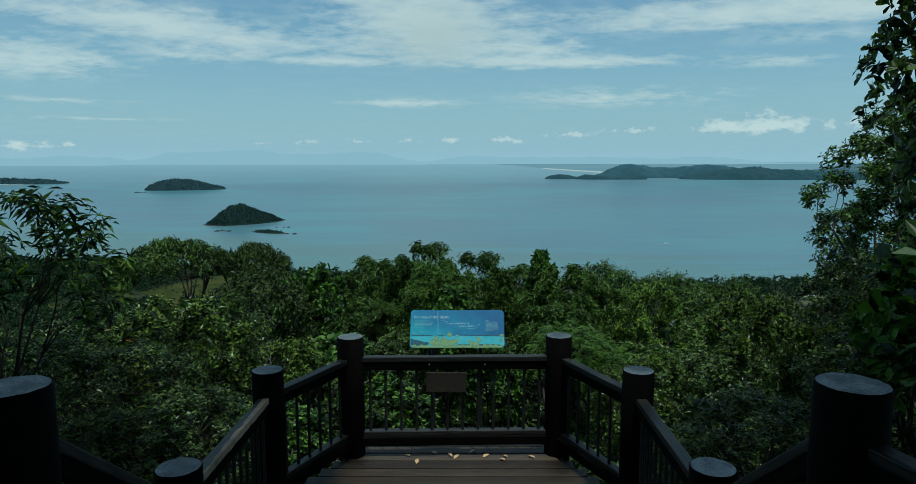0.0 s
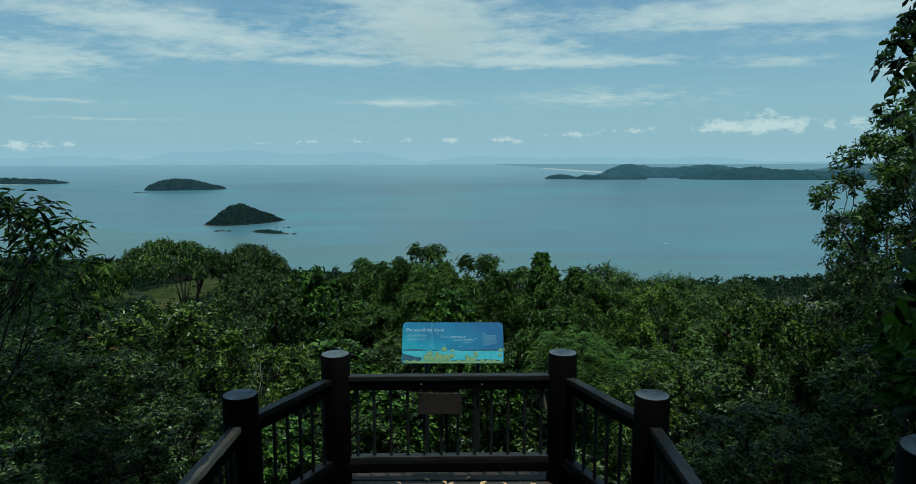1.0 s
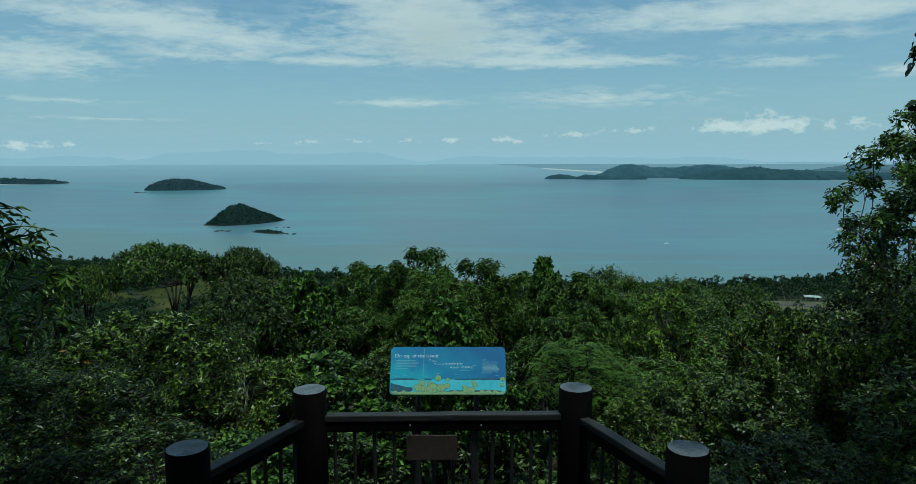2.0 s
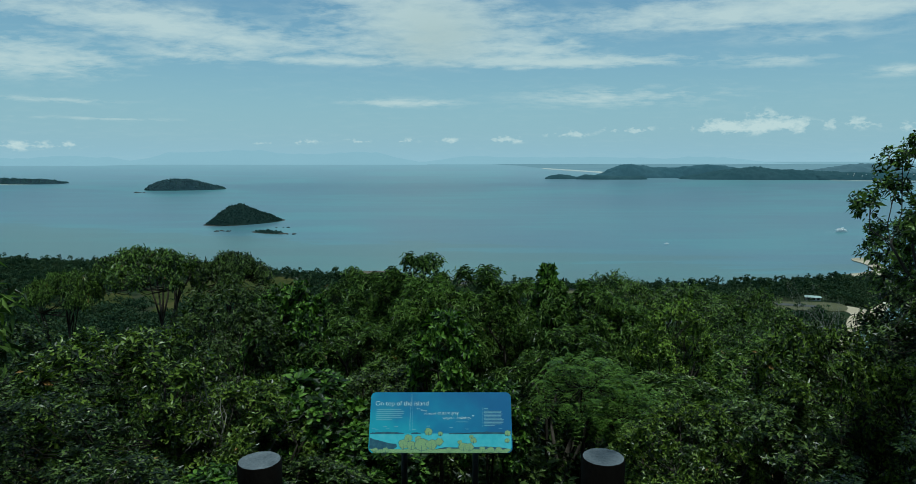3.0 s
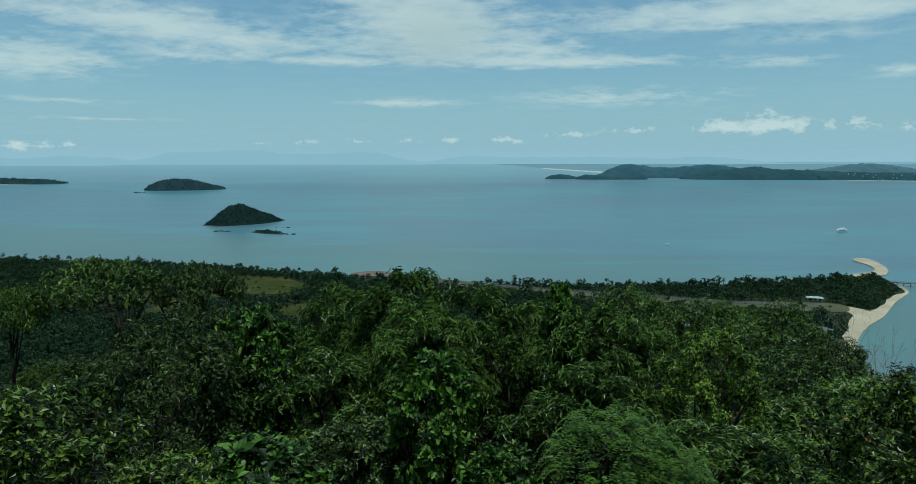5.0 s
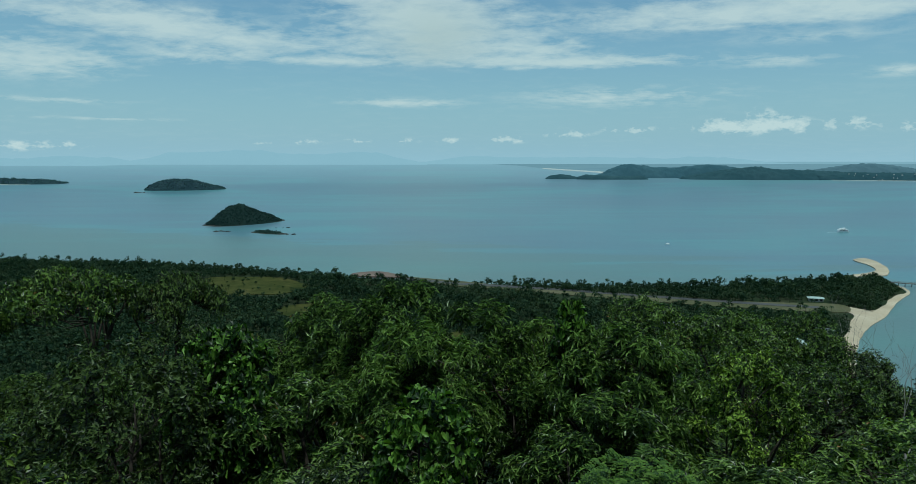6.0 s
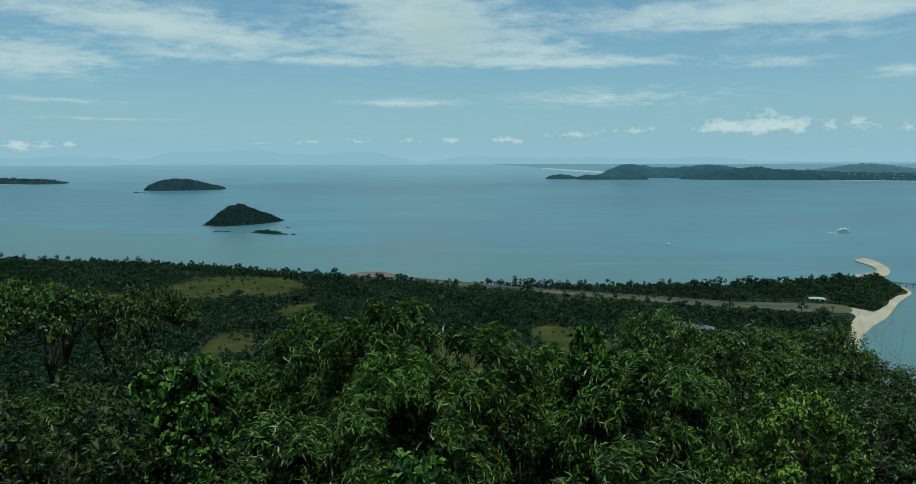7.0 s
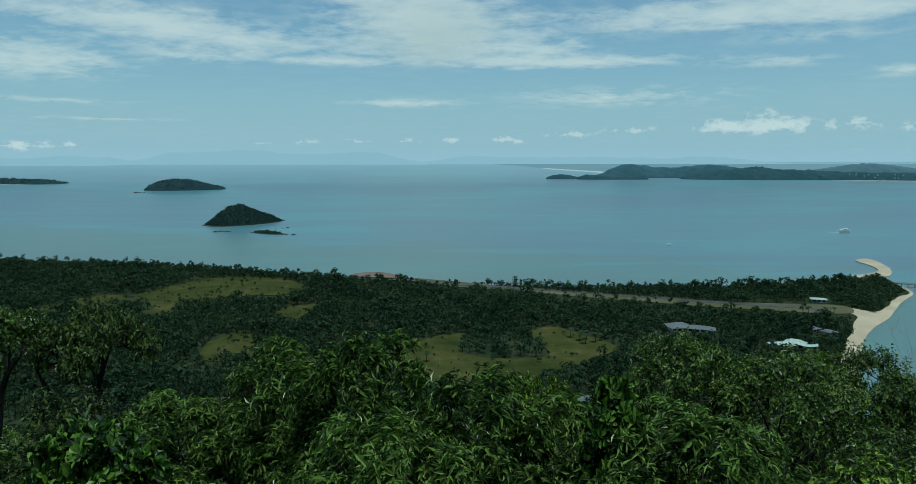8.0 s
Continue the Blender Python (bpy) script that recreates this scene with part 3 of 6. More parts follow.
def plain_woods():
    places, y = [], 330.0
    while y < 960:
        step = 4.3 if y < 620 else 4.7
        x = -0.72 * y - 60
        while x < 0.8 * y:
            px, py = x + rng.uniform(-2.4, 2.4), y + rng.uniform(-2.4, 2.4)
            x += step
            inland = ashore(px, py)
            if inland < 9 or is_clear(px, py):
                continue
            if any(math.hypot(px - bx, py - by) < br for bx, by, br in ((172, 505, 15), (186, 497, 14), (160, 490, 15), (176, 486, 15), (230, 458, 13), (234, 446, 12), (240, 450, 9), (273, 500, 7), (279, 490, 7), (274, 487, 7), (334, 606, 11), (350, 612, 8), (71, 348, 10))):
                continue
            open_wood = noise.noise(Vector((px / 60, py / 45, 3.3)))
            if open_wood > 0.42 and rng.random() < 0.6:
                continue
            size = (0.74 + 0.95 * rng.random() ** 3.0) * (0.85 if inland < 40 else 1.0) * (1 + 0.25 * noise.noise(Vector((px / 25, py / 25, 8))))
            if any(inside(p, px, py) for p in CLEAR[:5]):
                size *= rng.uniform(0.3, 0.7)
            places.append((px, py, ground_z(px, py) - 0.6 * size, size))
            if inland < 45:
                qx, qy = px + rng.uniform(-3, 3), py + rng.uniform(-3, 3)
                if ashore(qx, qy) > 7 and not is_clear(qx, qy):
                    places.append((qx, qy, ground_z(qx, qy) - 1.6, size * rng.uniform(0.55, 0.8)))
        y += step
    woods("coastal_forest", places, FAR_TREES + SLIM_TREES, FOREST, "dark green forest covering the coastal plain", rng)


plain_woods()


def slope_woods():
    places, y = [], 48.0
    while y < 335:
        step = 6.5 + y / 90
        x = -0.8 * y - 15
        while x < 0.85 * y + 15:
            px, py = x + rng.uniform(-3, 3), y + rng.uniform(-3, 3)
            x += step
            if ashore(px, py) > 8 and not inside(BEACH, px, py):
                places.append((px, py, ground_z(px, py) - 0.8, rng.uniform(0.65, 0.95)))
        y += step
    woods("hillside_forest", places, FAR_TREES, FOREST, "dense green forest on the steep hillside", rng)


slope_woods()


# ---- islands and the far coast ----
def hill_mesh(name, x0, y0, long, deep, top, material, profile, seed, lumps=0.12, turn=0.0, n=44, m=18, fine=0.14):
    """A wooded hill rising from the sea: profile gives its height along its length, from 0 to 1."""
    verts, faces = [], []
    for j in range(m + 1):
        for i in range(n + 1):
            u, v = i / n, j / m * 2 - 1
            h = along(profile, u)
            width = max(0.06, math.sqrt(max(0.0, 1 - (2 * u - 1) ** 2))) ** 0.7
            dx, dy = (u - 0.5) * long, v * deep / 2 * width
            z = top * h * max(0.0, 1 - abs(v) ** 1.7)
            z += top * lumps * noise.noise(Vector((dx / top * 1.8, dy / top * 1.8, seed))) * min(1.0, z / top * 3)
            z += top * lumps * 0.5 * noise.noise(Vector((dx / top * 6, dy / top * 6, seed))) * min(1.0, z / top * 3)
            z += top * fine * noise.noise(Vector((dx / top * 19, dy / top * 19, seed))) * min(1.0, z / top * 3)
            if abs(v) > 0.98 or i in (0, n):
                z = -2
            c, s = math.cos(turn), math.sin(turn)
            verts.append(draw_in((x0 + dx * c - dy * s, y0 + dx * s + dy * c, SEA + z)))
    for j in range(m):
        for i in range(n):
            a = j * (n + 1) + i
            faces.append((a, a + 1, a + n + 2, a + n + 1))
    return mesh_of(name, verts, faces, material, True)


def island(name, x0, y0, long, deep, top, profile, seed, label, trees=0, size=1.0, turn=0.0, hazy=False):
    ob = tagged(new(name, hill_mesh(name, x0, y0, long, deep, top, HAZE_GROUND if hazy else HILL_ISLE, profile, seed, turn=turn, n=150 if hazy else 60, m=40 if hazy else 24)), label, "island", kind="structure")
    if trees:
        places = []
        me = ob.data
        polys = [p for p in me.polygons if p.center.z > SEA + 1.5 or p.center.z > SEA * 0.9]
        for i in range(trees):
            p = rng.choice(polys)
            vs = [me.vertices[k].co for k in p.vertices]
            a, b = rng.random(), rng.random()
            q = vs[0].lerp(vs[1], a).lerp(vs[3].lerp(vs[2], a), b)
            places.append((q.x, q.y, q.z - 2.9 * size, size * rng.uniform(0.55, 1.2)))
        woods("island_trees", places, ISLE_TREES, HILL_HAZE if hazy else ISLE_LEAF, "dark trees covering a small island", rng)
    return ob


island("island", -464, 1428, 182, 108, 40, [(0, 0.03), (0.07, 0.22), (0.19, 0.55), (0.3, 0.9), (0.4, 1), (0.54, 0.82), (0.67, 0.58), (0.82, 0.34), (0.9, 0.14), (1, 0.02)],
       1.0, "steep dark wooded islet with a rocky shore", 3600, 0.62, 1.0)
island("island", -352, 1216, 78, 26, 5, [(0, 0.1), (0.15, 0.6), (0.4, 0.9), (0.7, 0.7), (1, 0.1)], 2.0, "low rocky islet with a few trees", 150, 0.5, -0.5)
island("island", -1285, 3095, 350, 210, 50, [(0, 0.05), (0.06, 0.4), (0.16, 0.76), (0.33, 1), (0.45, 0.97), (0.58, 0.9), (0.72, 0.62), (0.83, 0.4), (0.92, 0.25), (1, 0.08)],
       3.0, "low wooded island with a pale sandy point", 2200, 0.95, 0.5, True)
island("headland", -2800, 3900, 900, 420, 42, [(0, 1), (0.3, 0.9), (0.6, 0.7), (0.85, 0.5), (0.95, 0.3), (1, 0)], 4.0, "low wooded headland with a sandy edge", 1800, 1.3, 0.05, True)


def rocky_shore(x0, y0, long, deep, turn, high, seed):
    """Bare rock along an islet's waterline."""
    ob = structure("island_shore", hill_mesh("island_shore", x0, y0, long, deep, high, ISLE_ROCK, [(0, 0.6), (0.1, 1), (0.9, 1), (1, 0.6)], seed, 0.3, turn, 70, 16), "bare grey rock along the islet's waterline", "rock")
    return ob


rocky_shore(-464, 1427, 194, 116, 1.0, 1.8, 21.0)
rocky_shore(-352, 1216, 86, 32, -0.5, 1.2, 22.0)


def far_hills():
    """The wooded mainland behind the bay, ridge behind ridge."""
    rows = [
        # x, y, length, depth, height, profile
        (790, 4960, 270, 160, 36, [(0, 0.2), (0.15, 0.7), (0.4, 1), (0.65, 0.8), (0.85, 0.5), (1, 0.2)]),
        (1130, 4840, 520, 170, 36, [(0, 0.4), (0.12, 1), (0.3, 0.85), (0.5, 0.7), (0.75, 0.6), (0.92, 0.75), (1, 0.3)]),
        (1530, 5500, 840, 600, 112, [(0, 0.05), (0.12, 0.32), (0.25, 0.78), (0.38, 1), (0.5, 0.86), (0.65, 0.74), (0.8, 0.7), (1, 0.4)]),
        (2150, 5500, 1000, 600, 104, [(0, 0.6), (0.2, 0.8), (0.4, 1), (0.55, 0.95), (0.7, 0.7), (1, 0.3)]),
        (2310, 4900, 1300, 500, 92, [(0, 0.15), (0.15, 0.5), (0.3, 0.85), (0.42, 1), (0.55, 0.78), (0.7, 0.72), (0.85, 0.6), (1, 0.5)]),
        (3300, 4700, 1500, 520, 66, [(0, 0.5), (0.2, 0.8), (0.4, 0.75), (0.6, 0.7), (0.8, 0.66), (1, 0.6)]),
        (4600, 4600, 1800, 700, 90, [(0, 0.6), (0.3, 0.8), (0.6, 0.9), (1, 0.7)]),
        (4000, 6500, 1300, 700, 112, [(0, 0.2), (0.2, 0.55), (0.4, 0.9), (0.52, 1), (0.7, 0.85), (0.85, 0.55), (1, 0.3)]),
    ]
    # colour picked by distance, so the painted haze thickens ridge by ridge
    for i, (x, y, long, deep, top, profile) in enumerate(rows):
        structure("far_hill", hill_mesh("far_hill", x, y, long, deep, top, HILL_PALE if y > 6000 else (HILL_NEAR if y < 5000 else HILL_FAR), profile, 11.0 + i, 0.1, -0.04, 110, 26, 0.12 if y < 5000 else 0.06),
                  "wooded coastal hills with blue-green painted haze", "hill")
    # the low coast running away behind them
    coast = [(1650, 6300), (1700, 7800), (1500, 12000), (1650, 18500), (1300, 26000)]
    verts, faces = [], []
    for i in range(25):
        y = 6300 * (26000 / 6300) ** (i / 24)
        x = along([(b, a) for a, b in coast], y)
        for k in range(9):
            verts.append(draw_in((x + 0.16 * y * k, y, SEA + 8 + 0.0004 * y)))
    for i in range(24):
        for k in range(8):
            a = 9 * i + k
            faces.append((a, a + 1, a + 10, a + 9))
    structure("far_plain", mesh_of("far_plain", verts, faces, PLAIN_FAR), "coastal plain far away in painted haze", "plain")
    sand = [(1560, 6300), (1600, 7800), (1440, 11000)]
    v = []
    for (x, y), (x2, y2) in zip(sand, coast):
        v += [draw_in((x, y, SEA + 2)), draw_in((x2, y2, SEA + 9 + 0.0003 * y))]
    structure("far_beach", mesh_of("far_beach", v, [(2 * i, 2 * i + 1, 2 * i + 3, 2 * i + 2) for i in range(2)], SAND_FAR), "thin pale beach along the far coast", "beach")


far_hills()


def mountains(x0, x1, y, top, seed, label):
    """A range on the horizon, its haze painted as a pale glow."""
    n = 160
    verts = []
    for i in range(n + 1):
        u = i / n
        x = x0 + (x1 - x0) * u
        h = top * min(1.0, 6 * u, 6 * (1 - u)) * (0.8 + 0.34 * noise.noise(Vector((u * 4, seed, 0))) + 0.16 * noise.noise(Vector((u * 14, seed, 3))) + 0.06 * noise.noise(Vector((u * 40, seed, 3))))
        verts += [draw_in((x, y - 3000, SEA)), draw_in((x, y, SEA + max(20, h))), draw_in((x, y + 3000, SEA))]
    faces = []
    for i in range(n):
        a = 3 * i
        faces += [(a, a + 3, a + 4, a + 1), (a + 1, a + 4, a + 5, a + 2)]
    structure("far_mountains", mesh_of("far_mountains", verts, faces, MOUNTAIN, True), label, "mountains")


def far_sand(rows, wide, label):
    """A thin pale strand at the water's edge far off."""
    v = []
    for x, y in rows:
        v += [draw_in((x, y, SEA + 0.6)), draw_in((x, y + wide, SEA + 3.5))]
    structure("far_strand", mesh_of("far_strand", v, [(2 * i, 2 * i + 1, 2 * i + 3, 2 * i + 2) for i in range(len(rows) - 1)], SAND_FAR), label, "beach")


far_sand([(-1215, 3105), (-1180, 3128), (-1150, 3150), (-1122, 3172)], 26, "pale sand point of a small island")
far_sand([(-2740, 3660), (-2600, 3680), (-2480, 3740), (-2370, 3830)], 60, "thin pale strand below the headland")
far_sand([(2600, 4585), (3000, 4400), (3500, 4300), (4200, 4200)], 10, "thin pale strand along the far shore")
mountains(-17500, -10500, 22000, 330, 1.0, "mountain range glowing pale blue as painted haze")
mountains(-14500, -1200, 28000, 640, 2.0, "mountain range glowing pale blue as painted haze")
mountains(-2500, 16000, 32000, 420, 5.0, "faint mountain range behind the coast in painted haze")


# ---- the lookout deck ----
DECK = 0.04
UPPER = 0.80
R_POST = 0.115
POSTS = {"far_l": (-0.941, 5.645), "far_r": (0.890, 5.686), "mid_l": (-1.400, 4.728), "mid_r": (1.328, 4.720), "low_l": (-1.401, 3.186), "low_r": (1.282, 3.187)}
HIGH_POSTS = {"high_l": (-1.425, 2.09), "high_r": (1.283, 2.118), "back_l": (-2.2, -0.9), "back_r": (2.1, -0.9)}


def post_meshes(height, below):
    """A round post with a chamfered rim, and its weathered end grain."""
    n = 32
    verts, faces = [], []
    rings = [(-below, R_POST), (0.0, R_POST), (height * 0.5, R_POST * 0.992), (height - 0.006, R_POST * 0.995), (height, R_POST - 0.007)]
    for z, r in rings:
        for k in range(n):
            w = 2 * math.pi * k / n
            q = 1 + 0.012 * noise.noise(Vector((math.cos(w) * 2, math.sin(w) * 2, z * 0.6)))
            verts.append((r * q * math.cos(w), r * q * math.sin(w), z))
    for i in range(len(rings) - 1):
        for k in range(n):
            a, b = i * n + k, i * n + (k + 1) % n
            faces.append((a, b, b + n, a + n))
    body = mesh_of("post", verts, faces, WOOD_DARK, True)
    v, f = [], []
    for r in (R_POST - 0.007, R_POST * 0.6, R_POST * 0.2):
        for k in range(n):
            w = 2 * math.pi * k / n
            v.append((r * math.cos(w), r * math.sin(w), height + 0.004 * noise.noise(Vector((r * 30 * math.cos(w), r * 30 * math.sin(w), 2)))))
    for i in range(2):
        for k in range(n):
            a, b = i * n + k, i * n + (k + 1) % n
            f.append((a, b, b + n, a + n))
    f.append(tuple(range(2 * n, 3 * n)))
    return body, mesh_of("post_cap", v, f, CAP, True)


railing = thing("railing", pose(0, 0, DECK), "dark stained timber railing of a lookout deck with round posts", "railing")
for table, z, body_cap in ((POSTS, 0.0, post_meshes(1.118 - DECK, 2.4)), (HIGH_POSTS, UPPER - DECK, post_meshes(1.925 - UPPER, 1.6))):
    for x, y in table.values():
        p = part("post", body_cap[0], None, railing)
        p.matrix_basis = pose(x, y, z, 0, 0, 40 * x + 20 * y)
        part("post_cap", body_cap[1], None, p, "weathered grey end grain of a round post")


def rail_bar(name, a, b, width, deep, material, label="", bevel=0.008, parent=None):
    """A sawn bar from a to b, its top face on that line, in the railing's own frame."""
    a, b = Vector(a) - Vector((0, 0, DECK)), Vector(b) - Vector((0, 0, DECK))
    d = b - a
    bm = bmesh.new()
    box(bm, (d.length, width, deep), Matrix.Identity(4), bevel)
    bmesh.ops.subdivide_edges(bm, edges=[e for e in bm.edges if e.calc_length() > 0.3], cuts=6)
    for v in bm.verts:
        v.co += Vector((0, noise.noise(v.co * 5 + a) * 0.004, noise.noise(v.co * 4 + b) * 0.004))
    ob = part(name, bm, material, parent or railing, label)
    turn = d.to_track_quat("X", "Z").to_matrix().to_4x4()
    ob.matrix_basis = Matrix.Translation((a + b) / 2) @ turn @ Matrix.Translation((0, 0, -deep / 2))
    return ob


BALUSTER = bmesh.new()
bmesh.ops.create_cone(BALUSTER, cap_ends=True, segments=8, radius1=0.0125, radius2=0.0125, depth=1.0)
BALUSTER_MESH = bpy.data.meshes.new("baluster")
BALUSTER.to_mesh(BALUSTER_MESH)
BALUSTER.free()
BALUSTER_MESH.materials.append(BLACK_STEEL)


def bay(p, q, z0, z1, low0, low1, inward, count):
    """One bay of railing between two posts: handrail, bottom rail, kick board and balusters."""
    p, q = Vector((*p, 0)), Vector((*q, 0))
    d = (q - p).normalized()
    side = Vector((-d.y, d.x, 0)) * inward
    a, b = p + d * R_POST * 0.86, q - d * R_POST * 0.86
    rail_bar("handrail", a + Vector((0, 0, z0)), b + Vector((0, 0, z1)), 0.075, 0.045, RAIL_WOOD, "weathered flat timber handrail")
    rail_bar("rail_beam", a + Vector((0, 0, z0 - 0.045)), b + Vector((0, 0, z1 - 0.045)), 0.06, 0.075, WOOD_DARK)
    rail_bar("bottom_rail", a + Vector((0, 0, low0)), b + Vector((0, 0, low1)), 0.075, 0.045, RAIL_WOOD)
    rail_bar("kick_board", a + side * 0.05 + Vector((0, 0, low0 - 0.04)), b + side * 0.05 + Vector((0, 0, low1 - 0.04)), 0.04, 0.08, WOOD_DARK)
    for i in range(count):
        u = (i + 0.5) / count
        c, bottom, top = a.lerp(b, u), low0 + (low1 - low0) * u, z0 + (z1 - z0) * u - 0.13
        ob = part("baluster", BALUSTER_MESH, None, railing)
        ob.matrix_basis = pose(c.x, c.y, (bottom + top) / 2 - DECK) @ Matrix.Diagonal((1, 1, top - bottom + 0.01, 1))


bay(POSTS["far_l"], POSTS["far_r"], 0.94, 0.94, 0.262, 0.262, -1, 12)
bay(POSTS["mid_l"], POSTS["far_l"], 0.94, 0.94, 0.262, 0.262, -1, 6)
bay(POSTS["mid_r"], POSTS["far_r"], 0.94, 0.94, 0.262, 0.262, 1, 6)
bay(POSTS["low_l"], POSTS["mid_l"], 0.975, 0.938, 0.262, 0.262, -1, 11)
bay(POSTS["low_r"], POSTS["mid_r"], 0.975, 0.938, 0.262, 0.262, 1, 11)
bay(HIGH_POSTS["high_l"], POSTS["low_l"], 1.73, 1.02, 1.05, 0.34, -1, 7)
bay(HIGH_POSTS["high_r"], POSTS["low_r"], 1.73, 1.02, 1.05, 0.34, 1, 7)
bay(HIGH_POSTS["back_l"], HIGH_POSTS["high_l"], 1.76, 1.76, 1.03, 1.03, -1, 20)
bay(HIGH_POSTS["back_r"], HIGH_POSTS["high_r"], 1.76, 1.76, 1.03, 1.03, 1, 20)
# the split, bare edge of one handrail
def split_edge(a, b, seed):
    """Bare splintered wood along the inner edge of a handrail: long ragged slivers, thick at one end."""
    a, b = Vector(a) - Vector((0, 0, DECK)), Vector(b) - Vector((0, 0, DECK))
    v, f, n = [], [], 44
    for i in range(n + 1):
        u = i / n
        p = a.lerp(b, u)
        wide = 0.012 + 0.026 * u + 0.022 * max(-0.4, noise.noise(Vector((u * 9, seed, 0)))) + 0.010 * noise.noise(Vector((u * 40, seed, 2)))
        lift = 0.003 + 0.003 * noise.noise(Vector((u * 25, seed, 5)))
        v += [p + Vector((-max(0.004, wide), 0, lift)), p + Vector((0.002, 0, lift)), p + Vector((0.004, 0, -0.035 - 0.012 * noise.noise(Vector((u * 14, seed, 7))))), p + Vector((-max(0.004, wide), 0, -0.006))]
    for i in range(n):
        k = 4 * i
        f += [(k, k + 1, k + 5, k + 4), (k + 1, k + 2, k + 6, k + 5), (k + 3, k, k + 4, k + 7)]
    part("split_edge", mesh_of("split_edge", v, f, BARE_WOOD), None, railing, "bare splintered edge of the handrail")


split_edge((-1.362, 3.30, 0.976), (-1.363, 4.60, 0.943), 3.0)
# plaque below the handrail, seen from behind
rail_bar("plaque", (-0.277, 5.615, 0.805), (0.072, 5.615, 0.805), 0.012, 0.18, surface("brown plaque back", [(0.03, 0.02, 0.016), (0.045, 0.032, 0.026), (0.06, 0.045, 0.036)], 4, 0.6), "dark brown plaque back", 0.003)
for x in (-0.249, 0.234):
    bm = bmesh.new()
    bmesh.ops.create_uvsphere(bm, u_segments=8, v_segments=5, radius=0.007)
    part("bolt_head", bm, STEEL, railing, "small shiny bolt head").matrix_basis = pose(x, 5.585, 0.885 - DECK)


def boards():
    """Deck boards laid across, the steps up and the upper landing, on bearers."""
    deck = tagged(new("deck"), "weathered brown timber lookout deck with steps", "deck", kind="structure")
    shapes = {}

    def board(x0, x1, y, z, wide=0.133):
        key = (round(x1 - x0, 2), wide)
        if key not in shapes:
            bm = bmesh.new()
            box(bm, (x1 - x0, wide, 0.03), Matrix.Identity(4), 0.004)
            me = bpy.data.meshes.new("deck_board")
            bm.to_mesh(me)
            bm.free()
            me.materials.append(BOARD)
            shapes[key] = me
        part("deck_board", shapes[key], None, deck).matrix_basis = pose((x0 + x1) / 2, y, z - 0.015 + random.uniform(-0.0015, 0.0015))

    y = 5.88
    while y > 3.15:
        half = 1.44 if y < 4.72 else round(1.44 - (y - 4.72) * 0.52, 2)
        board(-half - 0.02, half - 0.06, y, DECK)
        y -= 0.146
    for i in range(4):
        z = DECK + (UPPER - DECK) * (i + 1) / 4
        for k in range(2):
            board(-1.42, 1.28, 3.07 - 0.28 * i - 0.142 * k, z)
    y = 1.96
    while y > -1.0:
        board(round(-2.2 + (y + 1) * 0.26, 2), round(2.05 - (y + 1) * 0.27, 2), y, UPPER)
        y -= 0.146
    for name, size, m in (("bearer", (0.09, 2.5, 0.14), pose(-0.7, 4.35, DECK - 0.11)), ("bearer", (0.09, 2.5, 0.14), pose(0.6, 4.35, DECK - 0.11)),
                          ("bearer", (0.09, 2.9, 0.14), pose(-1.0, 0.5, UPPER - 0.11)), ("bearer", (0.09, 3.0, 0.14), pose(0.9, 0.5, UPPER - 0.11)),
                          ("stringer", (0.05, 1.5, 0.2), pose(-1.3, 2.6, 0.28, -33)), ("stringer", (0.05, 1.5, 0.2), pose(1.18, 2.6, 0.28, -33))):
        bm = bmesh.new()
        box(bm, size, Matrix.Identity(4), 0.006)
        part(name, bm, WOOD_DARK, deck).matrix_basis = m


boards()


